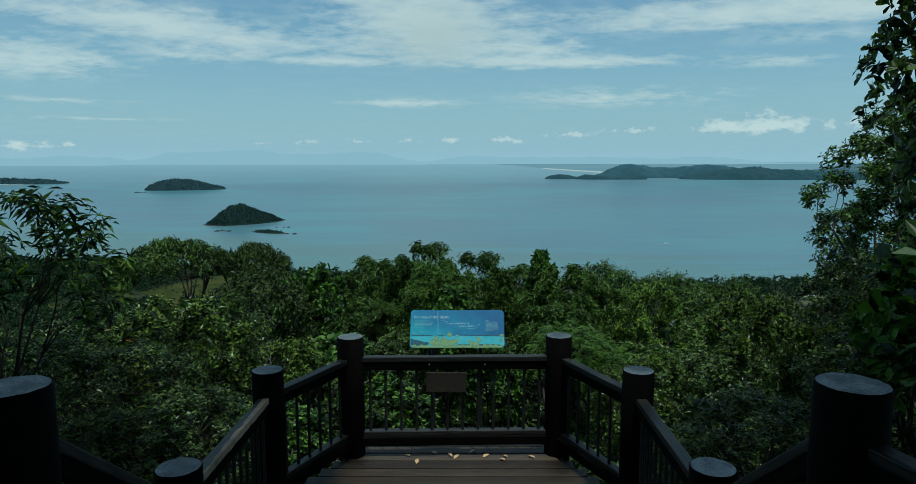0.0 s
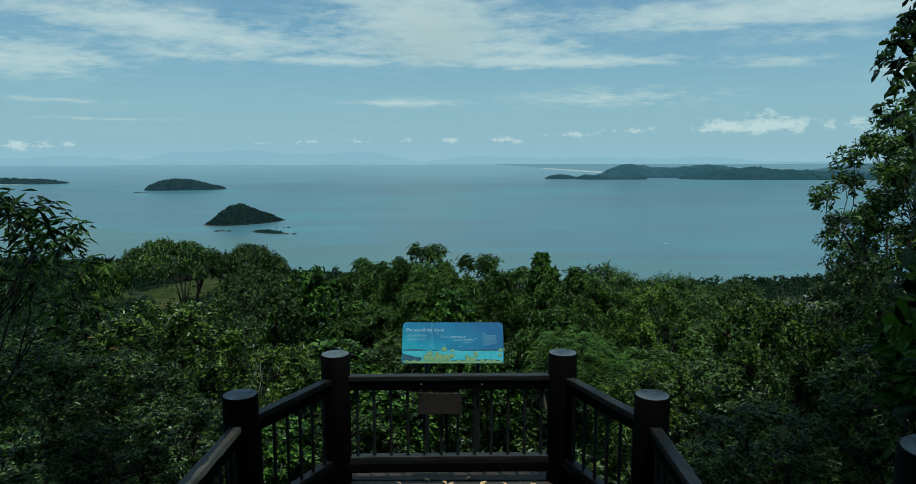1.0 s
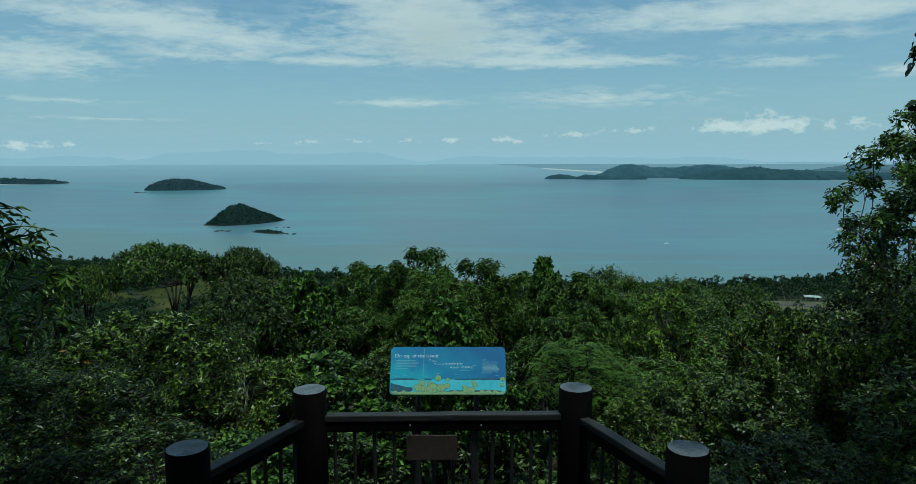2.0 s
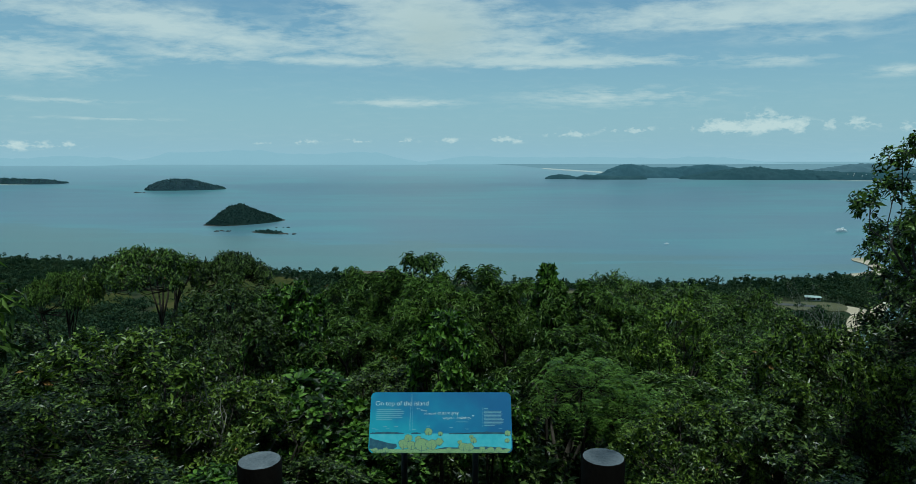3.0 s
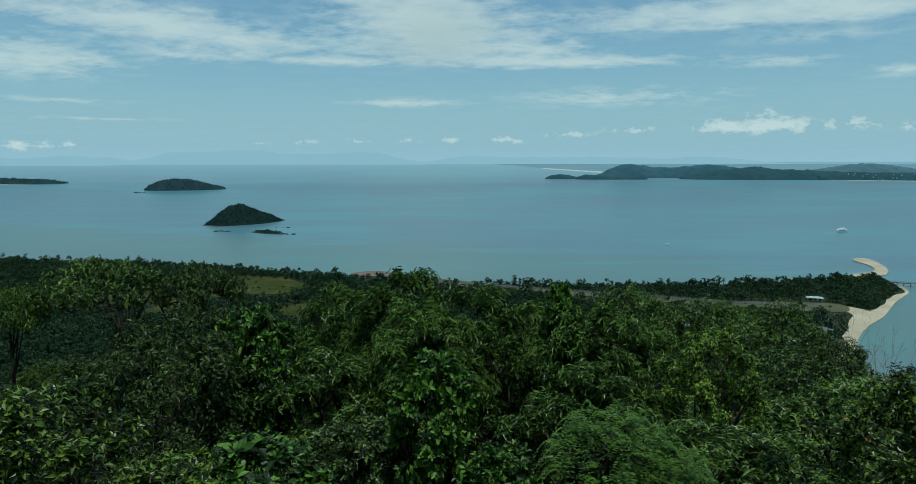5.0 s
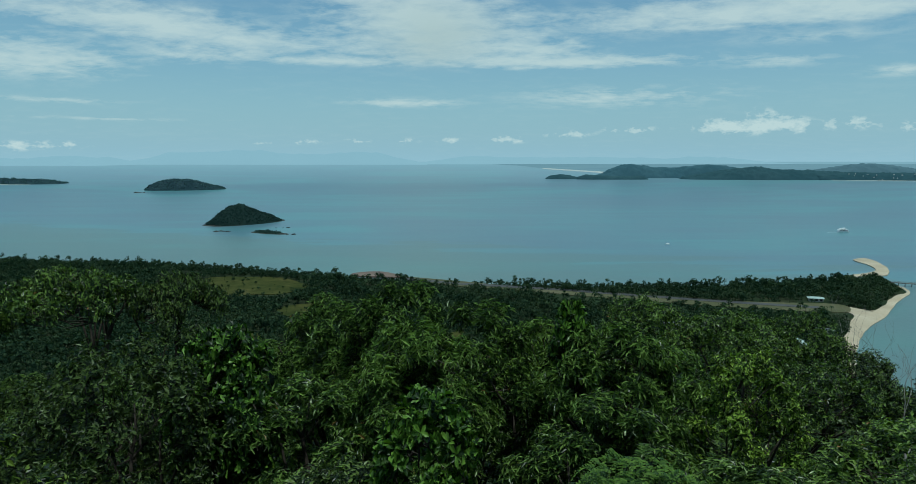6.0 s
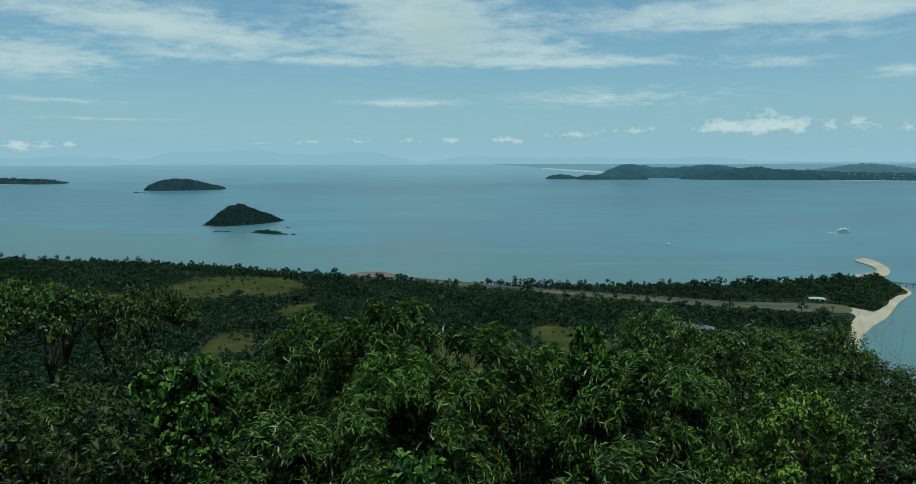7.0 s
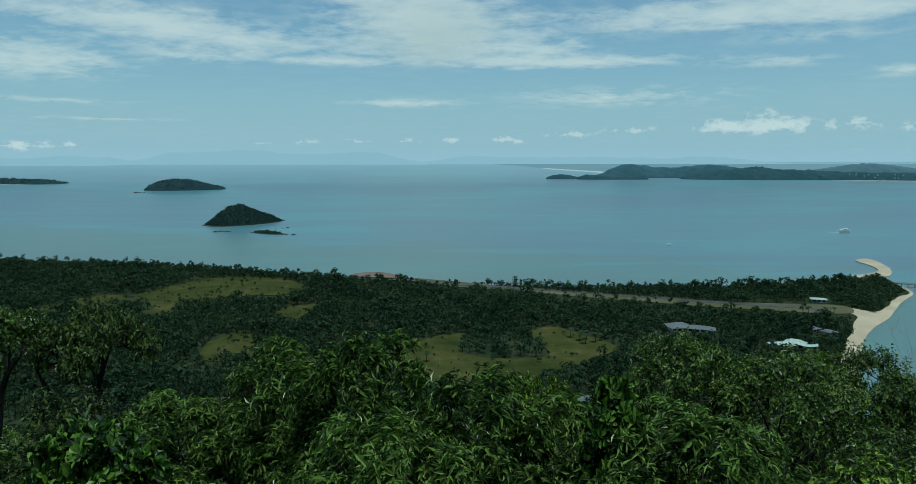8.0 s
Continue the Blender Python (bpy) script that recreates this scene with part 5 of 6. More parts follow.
WATTLE_WORDS, DARK_WORDS = "slender forest tree with long drooping green leaves", "dense dark green forest tree"
MODELS = {
    "wattle": [tree_model("wattle_tree", "sickle", LEAF_SICKLE, 20 + i, 7.0, 1.8, 2.8, 32, 42, 0.45, 0.25, WATTLE_WORDS, under=-0.55) for i in range(4)],
    "dark": [tree_model("forest_tree", "small", LEAF_DARK, 40 + i, 6.5, 1.8, 2.0, 36, 40, 0.50, 0.12, DARK_WORDS, leaf_size=1.05, under=-0.7) for i in range(3)],
    "deep": [tree_model("forest_tree", "small", LEAF_DEEP, 170 + i, 6.5, 1.8, 2.0, 34, 38, 0.52, 0.12, DARK_WORDS, leaf_size=1.08, under=-0.7) for i in range(2)],
    "yellow": [tree_model("forest_tree", "small", LEAF_YELLOW, 50 + i, 5.5, 1.8, 1.2, 42, 38, 0.44, 0.08, "bushy tree with yellowish green leaves", leaf_size=1.1, under=-0.7, loose=0.55) for i in range(2)],
    "mound": [tree_model("round_tree", "small", LEAF_LIME, 55 + i, 5.5, 1.2, 2.0, 40, 40, 0.34, 0.35, "round bushy tree with drooping yellowish leaves", leaf_size=0.85, under=-0.5, loose=0.15) for i in range(2)],
    "umbrella": [tree_model("umbrella_tree", "small", LEAF_BRIGHT, 60 + i, 8.0, 2.4, 4.4, 40, 46, 0.5, 0.04, "spreading flat-crowned tree with dark bare limbs", flat_top=True, leaf_size=1.25, limb=1.35, loose=0.2) for i in range(2)],
    "umbrella_dark": [tree_model("umbrella_tree", "small", LEAF_DARK, 63, 8.0, 2.4, 4.4, 40, 46, 0.5, 0.04, "spreading dark flat-crowned tree with bare limbs", flat_top=True, leaf_size=1.25, limb=1.35, loose=0.2)],
    "broad": [tree_model("broadleaf_tree", "broad", LEAF_BROAD, 70 + i, 5.5, 1.1, 2.2, 24, 22, 0.34, 0.0, "tree with rosettes of glossy bright green leaves", leaf_size=0.9, under=-0.6, loose=0.15) for i in range(2)],
    "feather": [tree_model("feather_leaf_tree", "feather", LEAF_FERN, 80, 5.0, 1.5, 3.0, 22, 9, 0.42, 0.1, "shrubby tree with bright feathery fronds", leaf_size=1.9)],
    "canopy": [tree_model("forest_tree", "small", LEAF_DEEP if i else LEAF_DARK, 140 + i, 7.0, 2.1, 3.2, 22, 18, 0.66, 0.15, DARK_WORDS, leaf_size=1.75) for i in range(2)]
    + [tree_model("wattle_tree", "sickle", LEAF_SICKLE if i else LEAF_DARK, 145 + i, 7.0, 2.1, 3.4, 22, 18, 0.66, 0.4, WATTLE_WORDS, leaf_size=1.4) for i in range(2)],
    "shrub": [tree_model("shrub", "small", LEAF_SICKLE if i else LEAF_DARK, 90 + i, 2.6, 1.3, 0.4, 14, 16, 0.5, 0.15, "dense dark green understorey shrub", leaf_size=1.5, stems=2, category="shrub") for i in range(2)],
    "sprig": [tree_model("shrub", "sickle", LEAF_SICKLE, 95, 3.0, 1.2, 0.5, 14, 16, 0.5, 0.35, "leafy green understorey shrub", stems=2, category="shrub")],
    "near_stem": [tree_model("slender_tree", "sickle", LEAF_SICKLE, 100, 5.6, 1.25, 2.4, 22, 10, 0.42, 0.55, "slender young tree with long drooping leaves", leaf_size=1.05, stems=2, limb=0.6, loose=0.6)],
    "tall": [tree_model("tall_tree", "small", LEAF_BRIGHT, 110, 10.5, 1.9, 3.8, 44, 40, 0.52, 0.3, "tall leafy forest tree with a narrow crown", leaf_size=1.3, under=-0.9, loose=0.5)],
    # model of the unseen trees that only block the sun over the deck
    "shade": [tree_model("shade_tree", "small", LEAF_DARK, 120, 9.0, 4.6, 5.6, 38, 44, 1.25, 0.0, "large unseen broadleaf tree added to shade the deck", leaf_size=3.4, flat_top=True, limb=1.8)],
    "overhang": [tree_model("broadleaf_tree", "broad", LEAF_DARK, 125, 8.5, 1.7, 3.6, 40, 20, 0.46, 0.0, "dark broadleaf tree beside the lookout", leaf_size=0.85, under=-0.75)],
    "dark_broad": [tree_model("broadleaf_tree", "broad", LEAF_BROAD, 72, 6.0, 0.8, 3.6, 18, 26, 0.34, -0.1, "narrow tree with dark glossy rosettes", leaf_size=0.85, loose=0.15)],
    "tuft": [tree_model("tufted_tree", "small", LEAF_DARK if i else LEAF_BRIGHT, 160 + i, 6.8, 1.9, 3.8, 24, 48, 0.56, 0.2, "forest tree with a tufted green crown", leaf_size=1.05, under=-0.1) for i in range(2)],
    "near_broad": [tree_model("broadleaf_shrub", "broad", LEAF_BROAD, 130, 3.9, 0.95, 1.3, 16, 10, 0.42, 0.0, "glossy broadleaf shrub beside the deck", leaf_size=1.2, category="shrub")],
}
PICK = random.Random(11)


def plant(kind, x, y, top, spread=0.0):
    """A tree of that kind, its top at the given height and its foot on the slope."""
    model = PICK.choice(MODELS[kind])
    z = ground_z(x, y) - 0.1
    tall = (top + 0.3 - z) / model["tall"]
    wide = spread / model["spread"] if spread else PICK.uniform(0.9, 1.1) * min(1.2, max(0.75, tall))
    return copy_thing(model, pose(x, y, z, PICK.uniform(-2, 2), PICK.uniform(-2, 2), PICK.uniform(0, 360)) @ Matrix.Diagonal((wide, wide, tall, 1)))


# kind, x, y, height of the top, spread
for row in [
    ("umbrella", -10.7, 25.2, -0.3, 1.95), ("umbrella_dark", -8.2, 25.8, -0.6, 1.5), ("umbrella", -13.1, 23.6, -0.95, 1.2), ("wattle", -9.0, 23.0, -2.8, 2.05),
    ("near_stem", -5.6, 8.7, 2.15, 1.25), ("tuft", -7.0, 9.4, -0.1, 1.4), ("dark", -5.2, 10.2, -0.5, 1.3), ("yellow", -5.3, 12.5, -0.02, 1.7), ("yellow", -3.3, 12.6, -0.9, 1.4),
    ("deep", -8.0, 13.9, -0.5, 1.7), ("deep", -5.2, 17.0, -0.12, 1.6), ("deep", -5.9, 21.0, -1.0, 1.5), ("deep", -7.6, 19.0, -1.6, 1.5), ("dark", -4.2, 9.3, -0.9, 1.3),
    ("wattle", -1.0, 21.4, -0.2, 1.54), ("dark_broad", 2.5, 19.2, -0.15, 0.48), ("wattle", 1.7, 19.9, -0.6, 1.6), ("wattle", 3.3, 18.6, -0.5, 1.66), ("wattle", 0.6, 19.6, -0.3, 1.66), ("wattle", -3.4, 24.2, -1.1, 1.79), ("wattle", -1.9, 22.9, -0.9, 1.79),
    ("wattle", 4.4, 20.8, -1.0, 1.92), ("mound", 5.45, 18.0, -0.7, 1.1), ("tuft", 8.6, 27.0, -2.0, 1.9), ("tuft", 6.1, 27.4, -1.7, 1.8), ("tuft", 11.0, 30.6, -3.2, 2.0), ("tuft", 13.0, 30.6, -2.95, 1.8),
    ("tuft", 14.6, 30.0, -4.2, 1.9), ("tuft", 9.9, 24.0, -2.9, 1.7), ("wattle", -5.6, 24.4, -2.2, 1.92), ("mound", 2.3, 28.0, -3.0, 0.8), ("mound", 3.3, 28.6, -3.2, 0.8), ("tuft", 4.2, 25.6, -2.8, 1.5),
    ("broad", -0.3, 14.8, -0.35, 0.75), ("broad", -4.0, 18.4, -0.4, 0.9), ("broad", -4.7, 18.9, -0.7, 0.8), ("broad", -3.5, 17.7, -1.1, 0.8), ("broad", 0.7, 14.0, -1.5, 0.7), ("broad", -3.0, 10.6, -1.6, 0.8), ("broad", -2.4, 13.3, -1.1, 1.0), ("dark", -2.0, 11.9, -2.1, 1.3), ("dark", -1.5, 15.6, -1.7, 1.4), ("broad", -1.3, 12.6, -1.9, 0.9),
    ("feather", 2.4, 14.4, -1.12, 0.85), ("feather", 3.2, 13.9, -1.5, 0.7), ("dark", 4.7, 11.6, -0.9, 1.4), ("yellow", 3.7, 12.0, -1.1, 1.2), ("yellow", 6.0, 12.5, 0.1, 1.2),
    ("tuft", 6.6, 14.8, -0.9, 1.6), ("wattle", -2.4, 18.2, -1.3, 1.79), ("wattle", 2.6, 16.6, -1.3, 1.66), ("wattle", -0.4, 18.1, -0.25, 1.54), ("wattle", 4.7, 16.2, -2.2, 1.79), ("tuft", 9.0, 14.2, -0.3, 1.5),
    ("tall", 10.5, 15.8, 3.9, 1.8), ("overhang", 8.8, 10.8, 4.6, 1.4), ("dark", 7.6, 9.6, 2.2, 1.2), ("tall", 12.2, 17.0, 3.4, 1.9), ("dark", 8.3, 13.4, 0.6, 1.4), ("yellow", 7.4, 11.0, 0.2, 1.3),
    ("overhang", 7.5, 8.9, 6.6, 1.85), ("overhang", 5.6, 5.2, 4.4, 1.4), ("near_broad", 4.15, 4.6, 2.1, 0.8), ("near_broad", 4.9, 6.0, 1.2, 0.9), ("near_broad", 5.1, 6.9, 1.6, 0.75), ("dark", 5.4, 7.4, 0.7, 1.3), ("dark", 3.6, 7.6, -0.3, 1.1),
    # unseen trees overhead and behind, added to keep light off the deck
    ("shade", -4.9, 1.5, 9.6, 5.9), ("shade", 0.3, -2.4, 9.5, 5.6), ("shade", 6.3, 1.6, 9.8, 5.5), ("shade", -3.4, -2.0, 9.3, 4.8), ("shade", 4.0, -2.5, 9.0, 4.6), ("shade", 0.3, -6.5, 9.0, 4.6), ("dark", -6.6, 2.0, 4.0, 1.6), ("dark", -5.6, -2.0, 6.0, 2.2), ("dark", 5.4, -2.6, 6.0, 2.2),
    ("dark", 0.4, -6.5, 6.0, 2.4), ("dark", -2.8, -6.0, 5.5, 2.2), ("dark", 3.4, -5.5, 5.5, 2.2),
]:
    plant(*row)
# understorey and the rest of the canopy
FILL = random.Random(5)
y = 7.4
while y < 47:
    x = -0.76 * y - 3
    step = 1.7 + y * 0.06
    while x < 0.76 * y + 3:
        px, py = x + FILL.uniform(-0.6, 0.6), y + FILL.uniform(-0.6, 0.6)
        x += step
        if abs(px) < 1.3 and py < 8.4:
            continue
        limit = min(-2.6 - 0.10 * max(0, py - 10), 2.2 - 0.37 * (py - 10.9)) - FILL.uniform(0.0, 2.0)
        ground = ground_z(px, py)
        if py < 16 or limit - ground < 3.4:
            plant(FILL.choice(["shrub", "shrub", "sprig"]), px, py, min(limit, ground + FILL.uniform(2.0, 3.6)), FILL.uniform(1.2, 1.7))
        else:
            plant("canopy", px, py, limit, FILL.uniform(1.8, 2.5))
            if py < 20:
                plant("shrub", px + 1.1, py + 0.6, ground + FILL.uniform(1.6, 2.6))
    y += step
# low growth on both sides of the deck and behind it
for i in range(9):
    for side in (-1, 1):
        px, py = side * FILL.uniform(3.3, 6.8), -5.0 + 1.35 * i + FILL.uniform(-0.4, 0.4)
        plant("shrub", px, py, ground_z(px, py) + FILL.uniform(0.9, 1.6), FILL.uniform(0.8, 1.2))
for group in MODELS.values():
    for model in group:
        for o in (*model.children, model):
            bpy.data.objects.remove(o)


def bare_tree(x, y, tall, seed):
    """A leafless tree of forking twigs."""
    rng = random.Random(seed)
    ob = thing("bare_tree", pose(x, y, ground_z(x, y) - 0.1), "leafless grey tree with forking twigs", "tree")
    v, f = [], []

    def grow(p, d, length, r, depth):
        q = p + d * length
        mid = p.lerp(q, 0.5) + ball(rng) * 0.06 * length
        tube(v, f, [p, mid, q], [r, r * 0.8, r * 0.6], 5 if depth < 3 else 3)
        if depth < 6:
            for i in range(2 if depth else 3):
                grow(q, (d + ball(rng) * 0.85 + Vector((0, 0, 0.15))).normalized(), length * rng.uniform(0.6, 0.82), r * 0.58, depth + 1)

    grow(Vector((0, 0, 0)), Vector((0, 0, 1)), tall * 0.36, 0.07, 0)
    part("trunk", mesh_of("trunk", v, f, DEAD_WOOD, True), None, ob)


DEAD_WOOD = surface("weathered dead wood", [(0.10, 0.095, 0.085), (0.17, 0.16, 0.145), (0.26, 0.25, 0.23)], 6, 0.85, 0.3, 40)
bare_tree(19.2, 34.0, 9.5, 3)
bare_tree(11.6, 22.6, 6.0, 5)
bare_tree(-3.75, 12.4, 3.6, 8)


# ---- buildings, boats and small things far off ----
def hip_roof(bm, long, deep, eaves, ridge, over=0.6):
    """A hipped roof with real thickness over a long room."""
    a, b = long / 2 + over, deep / 2 + over
    r = max(0.2, long / 2 - deep / 2)
    v = [bm.verts.new(c) for c in ((-a, -b, eaves), (a, -b, eaves), (a, b, eaves), (-a, b, eaves), (-r, 0, ridge), (r, 0, ridge))]
    for f in ((0, 1, 5, 4), (1, 2, 5), (2, 3, 4, 5), (3, 0, 4), (3, 2, 1, 0)):
        bm.faces.new([v[i] for i in f])
    return bm


def house(x, y, parts, turn, roof_mat, label):
    """Low resort building: wings with walls, hipped roofs and dark window openings."""
    ob = thing("building", pose(x, y, FLAT, 0, 0, turn), label, "building")
    for dx, dy, long, deep, high, ridge, yaw in parts:
        m = pose(dx, dy, 0, 0, 0, yaw)
        bm = bmesh.new()
        box(bm, (long, deep, high), pose(0, 0, high / 2))
        part("wall", bm, WALL_PALE, ob).matrix_basis = m
        part("roof", hip_roof(bmesh.new(), long, deep, high, ridge, 1.2), roof_mat, ob).matrix_basis = m
        n = max(2, int(long / 4))
        for i in range(n):
            bm = bmesh.new()
            box(bm, (long / n * 0.6, 0.12, high * 0.6), Matrix.Identity(4), 0.02)
            part("window", bm, GLASS_DARK, ob).matrix_basis = m @ pose(-long / 2 + (i + 0.5) * long / n, -deep / 2 - 0.04, high * 0.5)
    return ob


house(176, 505, [(-5, 2, 17, 13, 3.0, 6.0, 8), (10, -4, 19, 8.5, 2.8, 4.8, -24)], 0, ROOF_GREY, "long low resort building with grey hipped roofs")
house(232, 457, [(-6, -1, 14, 7, 3.0, 4.8, 0), (5, 2, 12, 7, 3.4, 5.8, -38)], 0, ROOF_WHITE, "resort building with pale green-white roofs")
house(272, 501, [(0, 0, 6.5, 6, 2.8, 4.4, 20)], 0, ROOF_GREY, "small grey-roofed resort cottage")
house(279, 491, [(0, 0, 6, 8, 2.8, 4.4, 30)], 0, ROOF_GREY, "small grey-roofed resort cottage")
house(334, 607, [(0, 0, 12, 6, 3.0, 4.2, -18)], 0, ROOF_WHITE, "pale roofed airstrip shed")
house(71, 350, [(0, 0, 13, 7, 3.0, 4.8, 14)], 0, ROOF_GREY, "grey-roofed house below the hill")


def canopy_sail():
    ob = thing("shade_sail", pose(240, 449, FLAT, 0, 0, -25), "pale tensioned shade sail", "shade sail")
    v = []
    for j in range(7):
        for i in range(9):
            u, w = i / 4 - 1, j / 3 - 1
            v.append((u * 6.5, w * 3.2, 4.6 + 1.1 * u * u - 0.7 * w * w))
    f = [(j * 9 + i, j * 9 + i + 1, j * 9 + i + 10, j * 9 + i + 9) for j in range(6) for i in range(8)]
    part("sail", mesh_of("sail", v, f, ROOF_WHITE, True), None, ob)
    for x, y in ((-6.2, -3), (6.2, -3), (-6.2, 3), (6.2, 3)):
        pv, pf = [], []
        tube(pv, pf, [(x, y, 0), (x, y, 5.2)], [0.12, 0.1], 8)
        part("pole", mesh_of("pole", pv, pf, STEEL, True), None, ob)


canopy_sail()


def jetty():
    ob = thing("jetty", pose(468, 699, SEA), "long timber jetty on piles", "jetty")
    length, turn = 120, -28
    m = pose(0, 0, 0, 0, 0, turn)
    bm = bmesh.new()
    box(bm, (length, 4.0, 0.5), pose(length / 2 - 4, 0, 3.4))
    part("walkway", bm, ROCK, ob).matrix_basis = m
    for i in range(20):
        for s in (-1.5, 1.5):
            v, f = [], []
            tube(v, f, [(i * 6 - 2, s, -3), (i * 6 - 2, s, 3.2)], [0.22, 0.22], 8)
            part("pile", mesh_of("pile", v, f, ROCK, True), None, ob).matrix_basis = m
    for s in (-1.9, 1.9):
        bm = bmesh.new()
        box(bm, (length, 0.12, 0.12), pose(length / 2 - 4, s, 4.6))
        part("handrail", bm, ROCK, ob).matrix_basis = m


jetty()


def hull(bm, long, beam, high):
    """A pointed hull with flare and a square stern."""
    rows = []
    for u, w in ((-0.5, 0.8), (-0.2, 1.0), (0.15, 0.95), (0.35, 0.65), (0.5, 0.03)):
        rows.append([bm.verts.new((u * long, s * beam / 2 * w * k, z)) for s, k, z in ((-1, 1, high), (-1, 0.75, -0.3), (1, 0.75, -0.3), (1, 1, high))])
    for a, b in zip(rows, rows[1:]):
        for i in range(3):
            bm.faces.new((a[i], a[i + 1], b[i + 1], b[i]))
        bm.faces.new((a[3], a[0], b[0], b[3]))
    bm.faces.new(rows[0])
    bm.faces.new(list(reversed(rows[-1])))
    return bm


def ferry():
    ob = thing("ferry", pose(725, 1232, SEA, 0, 0, 4), "white twin-deck passenger ferry under way", "boat")
    part("hull", hull(bmesh.new(), 22, 7, 2.2), WHITE_PAINT, ob)
    for size, m, name in (((18, 7, 2.4), pose(-2, 0, 3.8), "cabin"), ((11, 6, 2.1), pose(-2.5, 0, 6.05), "upper_cabin"), ((3, 4, 1.4), pose(1, 0, 7.8), "wheelhouse")):
        bm = bmesh.new()
        box(bm, size, Matrix.Identity(4), 0.25)
        part(name, bm, WHITE_PAINT, ob).matrix_basis = m
    for x, z, l in ((-2, 4.0, 16), (-2.5, 6.2, 9)):
        for s in (-1, 1):
            bm = bmesh.new()
            box(bm, (l, 0.1, 0.8))
            part("window_band", bm, GLASS_DARK, ob).matrix_basis = pose(x, s * (3.53 if z < 5 else 3.03), z)
    v = []
    for i in range(13):
        u = i / 12
        w = 1.6 + 1.2 * u
        v += [(-12 - 20 * u, -w + 0.6 * noise.noise(Vector((i * 0.9, 0, 0))), 0.08 * (1 - u) + 0.03), (-12 - 20 * u, w + 0.6 * noise.noise(Vector((i * 0.9, 4, 0))), 0.08 * (1 - u) + 0.03)]
    part("wake", mesh_of("wake", v, [(2 * i, 2 * i + 1, 2 * i + 3, 2 * i + 2) for i in range(12)], FOAM, True), None, ob, "pale foaming wake")


ferry()


def yacht(x, y, turn):
    ob = thing("sailing_boat", pose(x, y, SEA, 0, 0, turn), "small white boat at anchor", "boat")
    part("hull", hull(bmesh.new(), 9, 3, 1.2), WHITE_PAINT, ob)
    bm = bmesh.new()
    box(bm, (3.6, 2, 1.1), Matrix.Identity(4), 0.15)
    part("cabin", bm, WHITE_PAINT, ob).matrix_basis = pose(-0.4, 0, 1.6)
    v, f = [], []
    tube(v, f, [(0.6, 0, 1), (0.6, 0, 5.4)], [0.09, 0.05], 6)
    part("mast", mesh_of("mast", v, f, STEEL, True), None, ob)


yacht(336, 1048, 20)


def town():
    """Pale houses scattered along the far shore."""
    trng = random.Random(21)
    for i in range(70):
        x, y = trng.uniform(2700, 4300), trng.uniform(4700, 4960)
        z = SEA + trng.uniform(4, 45)
        base = draw_in((x, y - 260, z))
        ob = thing("far_house", Matrix.Translation(base) @ pose(0, 0, 0, 0, 0, trng.uniform(-40, 40)), "pale house on the far shore", "house", "houses of the far town")
        long, high = trng.uniform(2.5, 5), trng.uniform(1.0, 1.8)
        bm = bmesh.new()
        box(bm, (long, 4, high + 2), pose(0, 0, high / 2 - 1))
        part("wall", bm, WALL_PALE, ob)
        part("roof", hip_roof(bmesh.new(), long, 4, high, high + 1.0, 0.3), WALL_PALE, ob)


town()


def rocks(x, y, count, spread, seed, size):
    rrng = random.Random(seed)
    for i in range(count):
        bm = bmesh.new()
        bmesh.ops.create_icosphere(bm, subdivisions=2, radius=size * rrng.uniform(0.5, 1.3))
        for v in bm.verts:
            v.co *= 1 + 0.35 * noise.noise(v.co * 0.9 / size + Vector((i, seed, 0)))
            v.co.z *= 0.45
        me = bpy.data.meshes.new("shore_rock")
        bm.to_mesh(me)
        bm.free()
        me.materials.append(ISLE_ROCK)
        ob = tagged(new("shore_rock", me), "dark wave-washed shore rock", "rock", "rocks off the islets")
        ob.matrix_world = Matrix.Translation(draw_in((x + rrng.uniform(-1, 1) * spread, y + rrng.uniform(-0.4, 0.4) * spread, SEA)))


rocks(-446, 1244, 7, 14, 1, 4.0)
rocks(-315, 1196, 6, 16, 2, 3.0)
rocks(-1370, 2790, 6, 34, 3, 7.0)
rocks(-352, 1312, 4, 16, 4, 3.0)


def field_trees():
    """Single trees and shrubs standing in the clearings."""
    frng = random.Random(31)
    models = []
    for v, f in BUSHES + FAR_TREES[:3] + SLIM_TREES[:1]:
        ob = thing("field_tree", pose(0, 0, -300), "dark tree standing alone in rough pasture", "tree", "trees in the clearings")
        part("crown", mesh_of("crown", v, f, FOREST), None, ob)
        models.append(ob)
    for poly, count in ((FIELD_BIG, 56), (FIELD_MID, 40), (FIELD_LOW, 16), (FIELD_SMALL, 6), (STRIP, 10), (FIELD_WEST, 20)):
        xs, ys = [a for a, b in poly], [b for a, b in poly]
        made = 0
        while made < count:
            x, y = frng.uniform(min(xs), max(xs)), frng.uniform(min(ys), max(ys))
            if inside(poly, x, y) and not inside(RUNWAY, x, y):
                s = frng.uniform(0.2, 0.75)
                copy_thing(frng.choice(models), pose(x, y, FLAT + 0.3, 0, 0, frng.uniform(0, 360)) @ Matrix.Diagonal((s, s, s * frng.uniform(0.9, 1.3), 1)))
                made += 1
    for ob in models:
        for o in (*ob.children, ob):
            bpy.data.objects.remove(o)


field_trees()


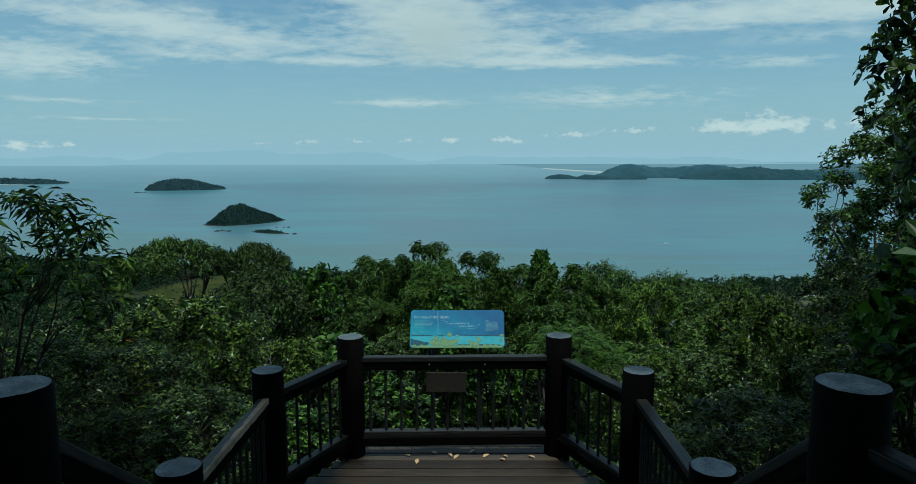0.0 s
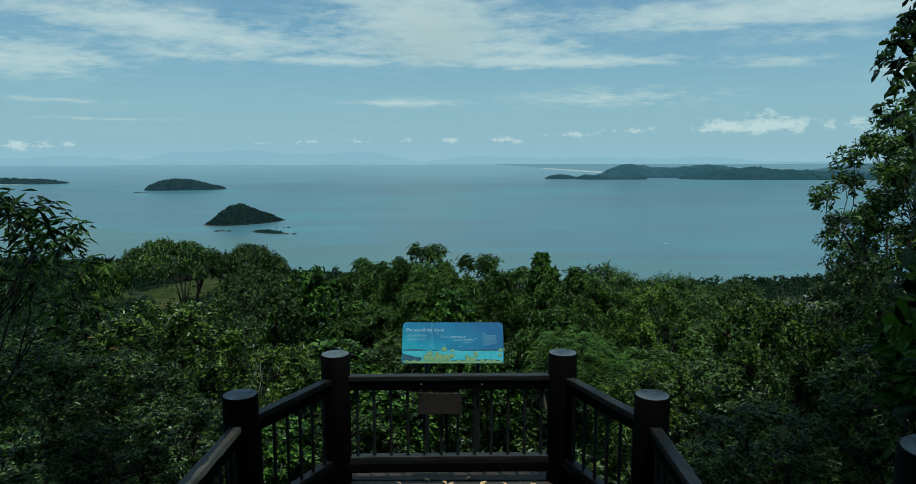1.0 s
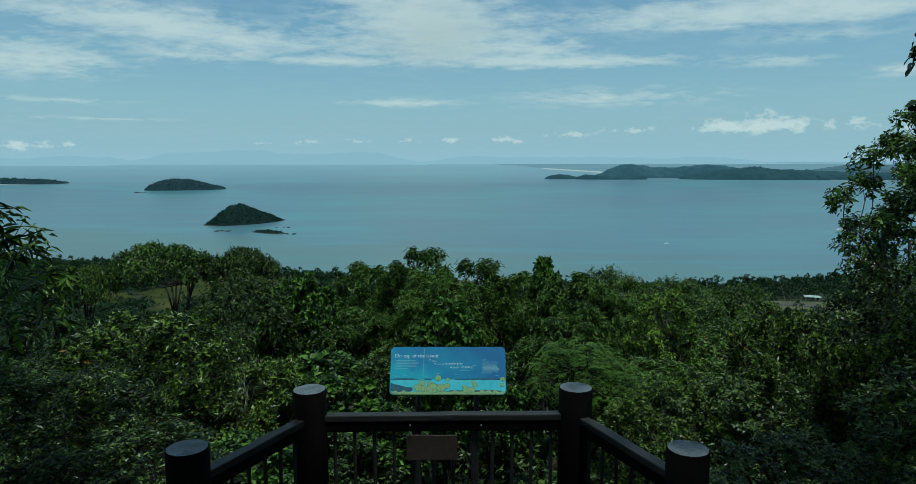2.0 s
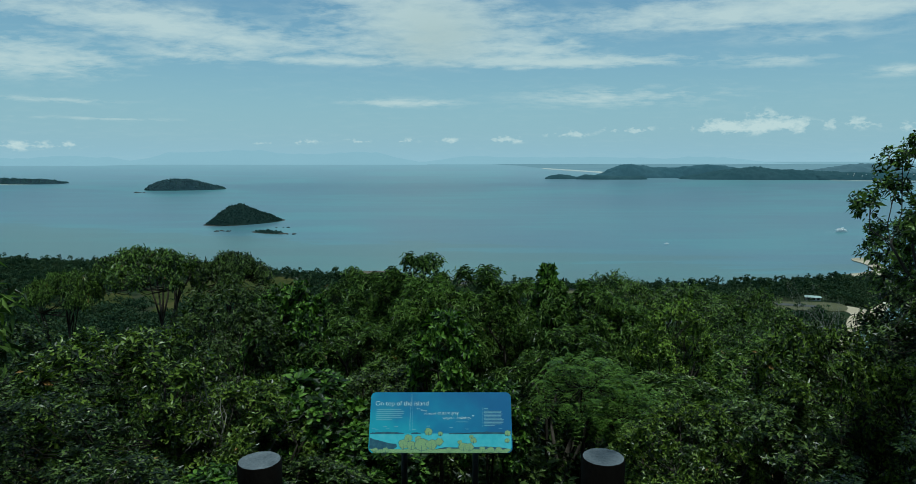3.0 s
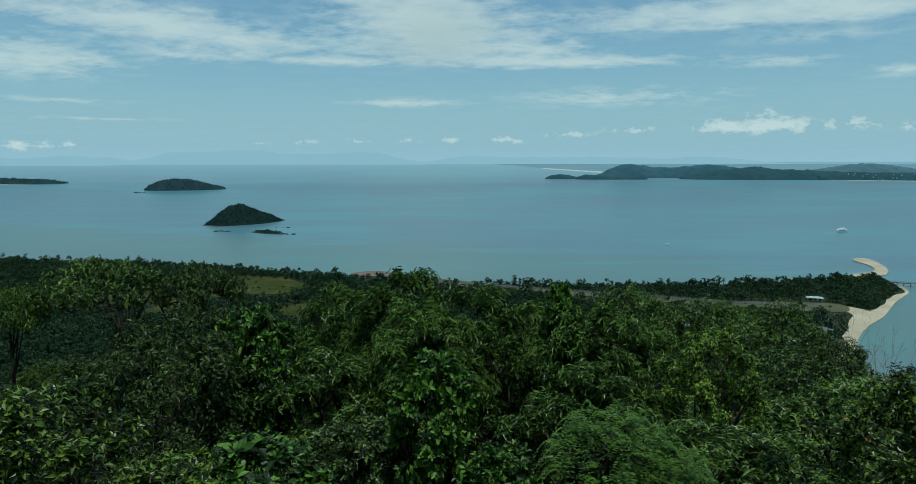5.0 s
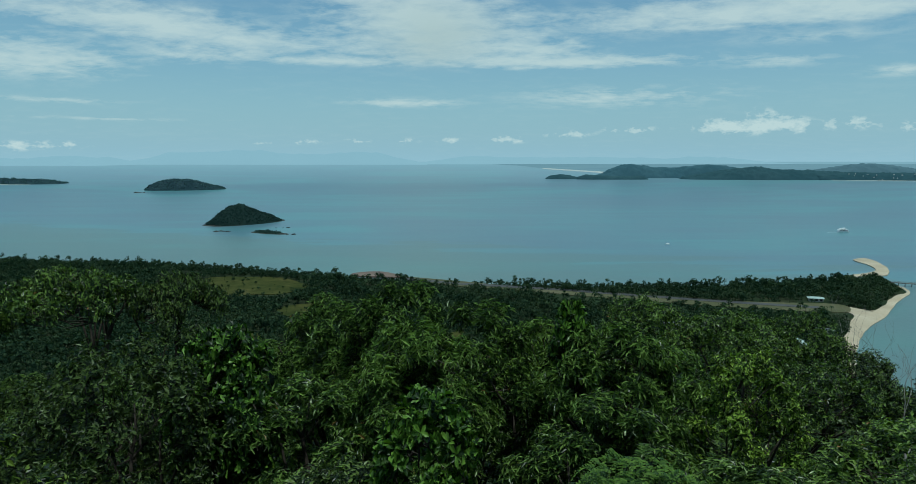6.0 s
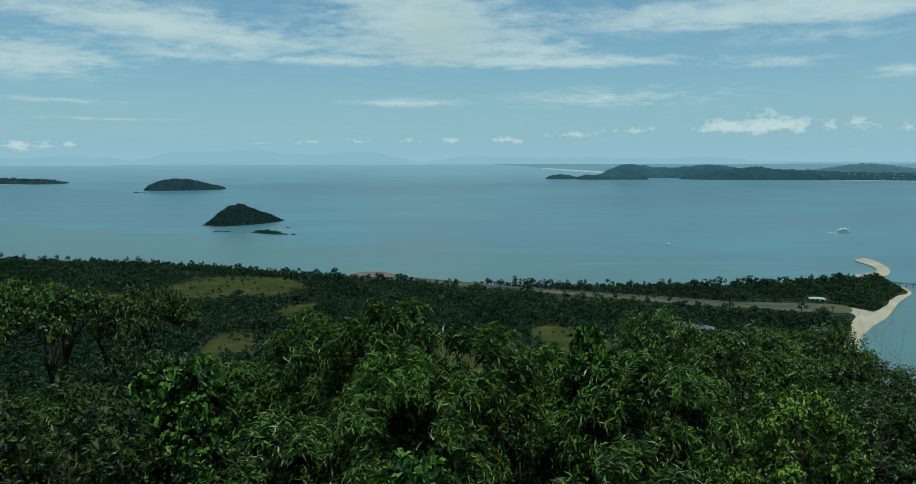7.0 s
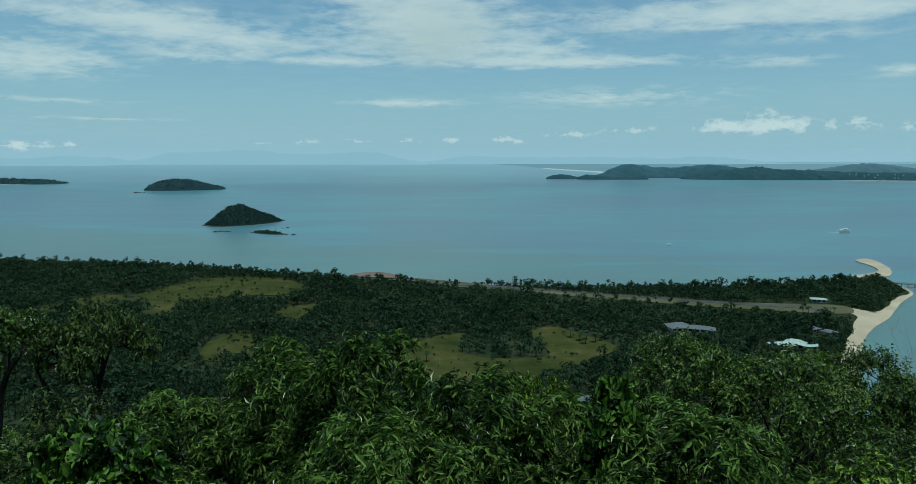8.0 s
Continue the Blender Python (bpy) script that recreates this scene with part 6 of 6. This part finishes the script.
def palm_model():
    """A coconut palm: a leaning ringed trunk under a head of drooping fronds."""
    prng = random.Random(51)
    ob = thing("palm_tree", pose(0, 0, -300), "slender coconut palm with drooping fronds", "palm", "palms on the plain")
    v, f = [], []
    tube(v, f, [(0, 0, -0.5), (0.25, 0.1, 3.2), (0.7, 0.2, 6.8)], [0.26, 0.19, 0.15], 7)
    part("trunk", mesh_of("trunk", v, f, BARK, True), None, ob)
    for i in range(13):
        a = i * 2.4
        out, rise = Vector((math.cos(a), math.sin(a), 0)), prng.uniform(0.2, 1.2)
        side = Vector((-math.sin(a), math.cos(a), 0))
        v, f = [], []
        for k in range(8):
            u = k / 7
            p = Vector((0.7, 0.2, 6.8)) + out * 2.9 * u + Vector((0, 0, rise * u * 1.6 - 2.4 * u * u))
            w = 0.5 * math.sin(math.pi * (0.12 + 0.86 * u))
            v += [p - side * w - Vector((0, 0, w * 0.5)), p, p + side * w - Vector((0, 0, w * 0.5))]
        for k in range(7):
            f += [(3 * k, 3 * k + 1, 3 * k + 4, 3 * k + 3), (3 * k + 1, 3 * k + 2, 3 * k + 5, 3 * k + 4)]
        part("frond", mesh_of("frond", v, f, FOREST), None, ob)
    return ob


def palms():
    prng = random.Random(52)
    model = palm_model()
    for x, y in ((88, 474), (94, 478), (99, 470), (83, 482), (91, 466), (104, 474), (-21, 424), (22, 394), (62, 697), (70, 692), (75, 690), (60, 702), (216, 452), (246, 470), (252, 462), (205, 508), (300, 560), (322, 560)):
        s = prng.uniform(0.8, 1.15)
        copy_thing(model, pose(x, y, FLAT - 0.3, 0, 0, prng.uniform(0, 360)) @ Matrix.Diagonal((s, s, s, 1)))
    for o in (*model.children, model):
        bpy.data.objects.remove(o)


palms()


def litter():
    """Dry leaves lying on the boards by the kick board."""
    lrng = random.Random(41)
    for i, (x, y) in enumerate([(-0.48, 5.62), (-0.18, 5.63), (0.01, 5.62), (0.10, 5.64), (0.28, 5.63), (0.40, 5.61), (-0.35, 5.54), (0.36, 5.54), (-0.05, 5.57), (0.62, 5.60)]):
        leaf = Leaves()
        leaf.add("broad", Vector((0, 0, 0)), Vector((1, 0, 0.05)), Vector((0, 0.1, 1)), lrng.uniform(0.32, 0.5))
        me = mesh_of("fallen_leaf", leaf.v, leaf.f, LEAF_DRY)
        ob = tagged(new("fallen_leaf", me), "pale dry fallen leaf on the deck", "leaf", "fallen leaves on the deck")
        ob.matrix_world = pose(x, y, DECK + 0.008, lrng.uniform(-8, 8), lrng.uniform(-6, 6), lrng.uniform(0, 360))


litter()
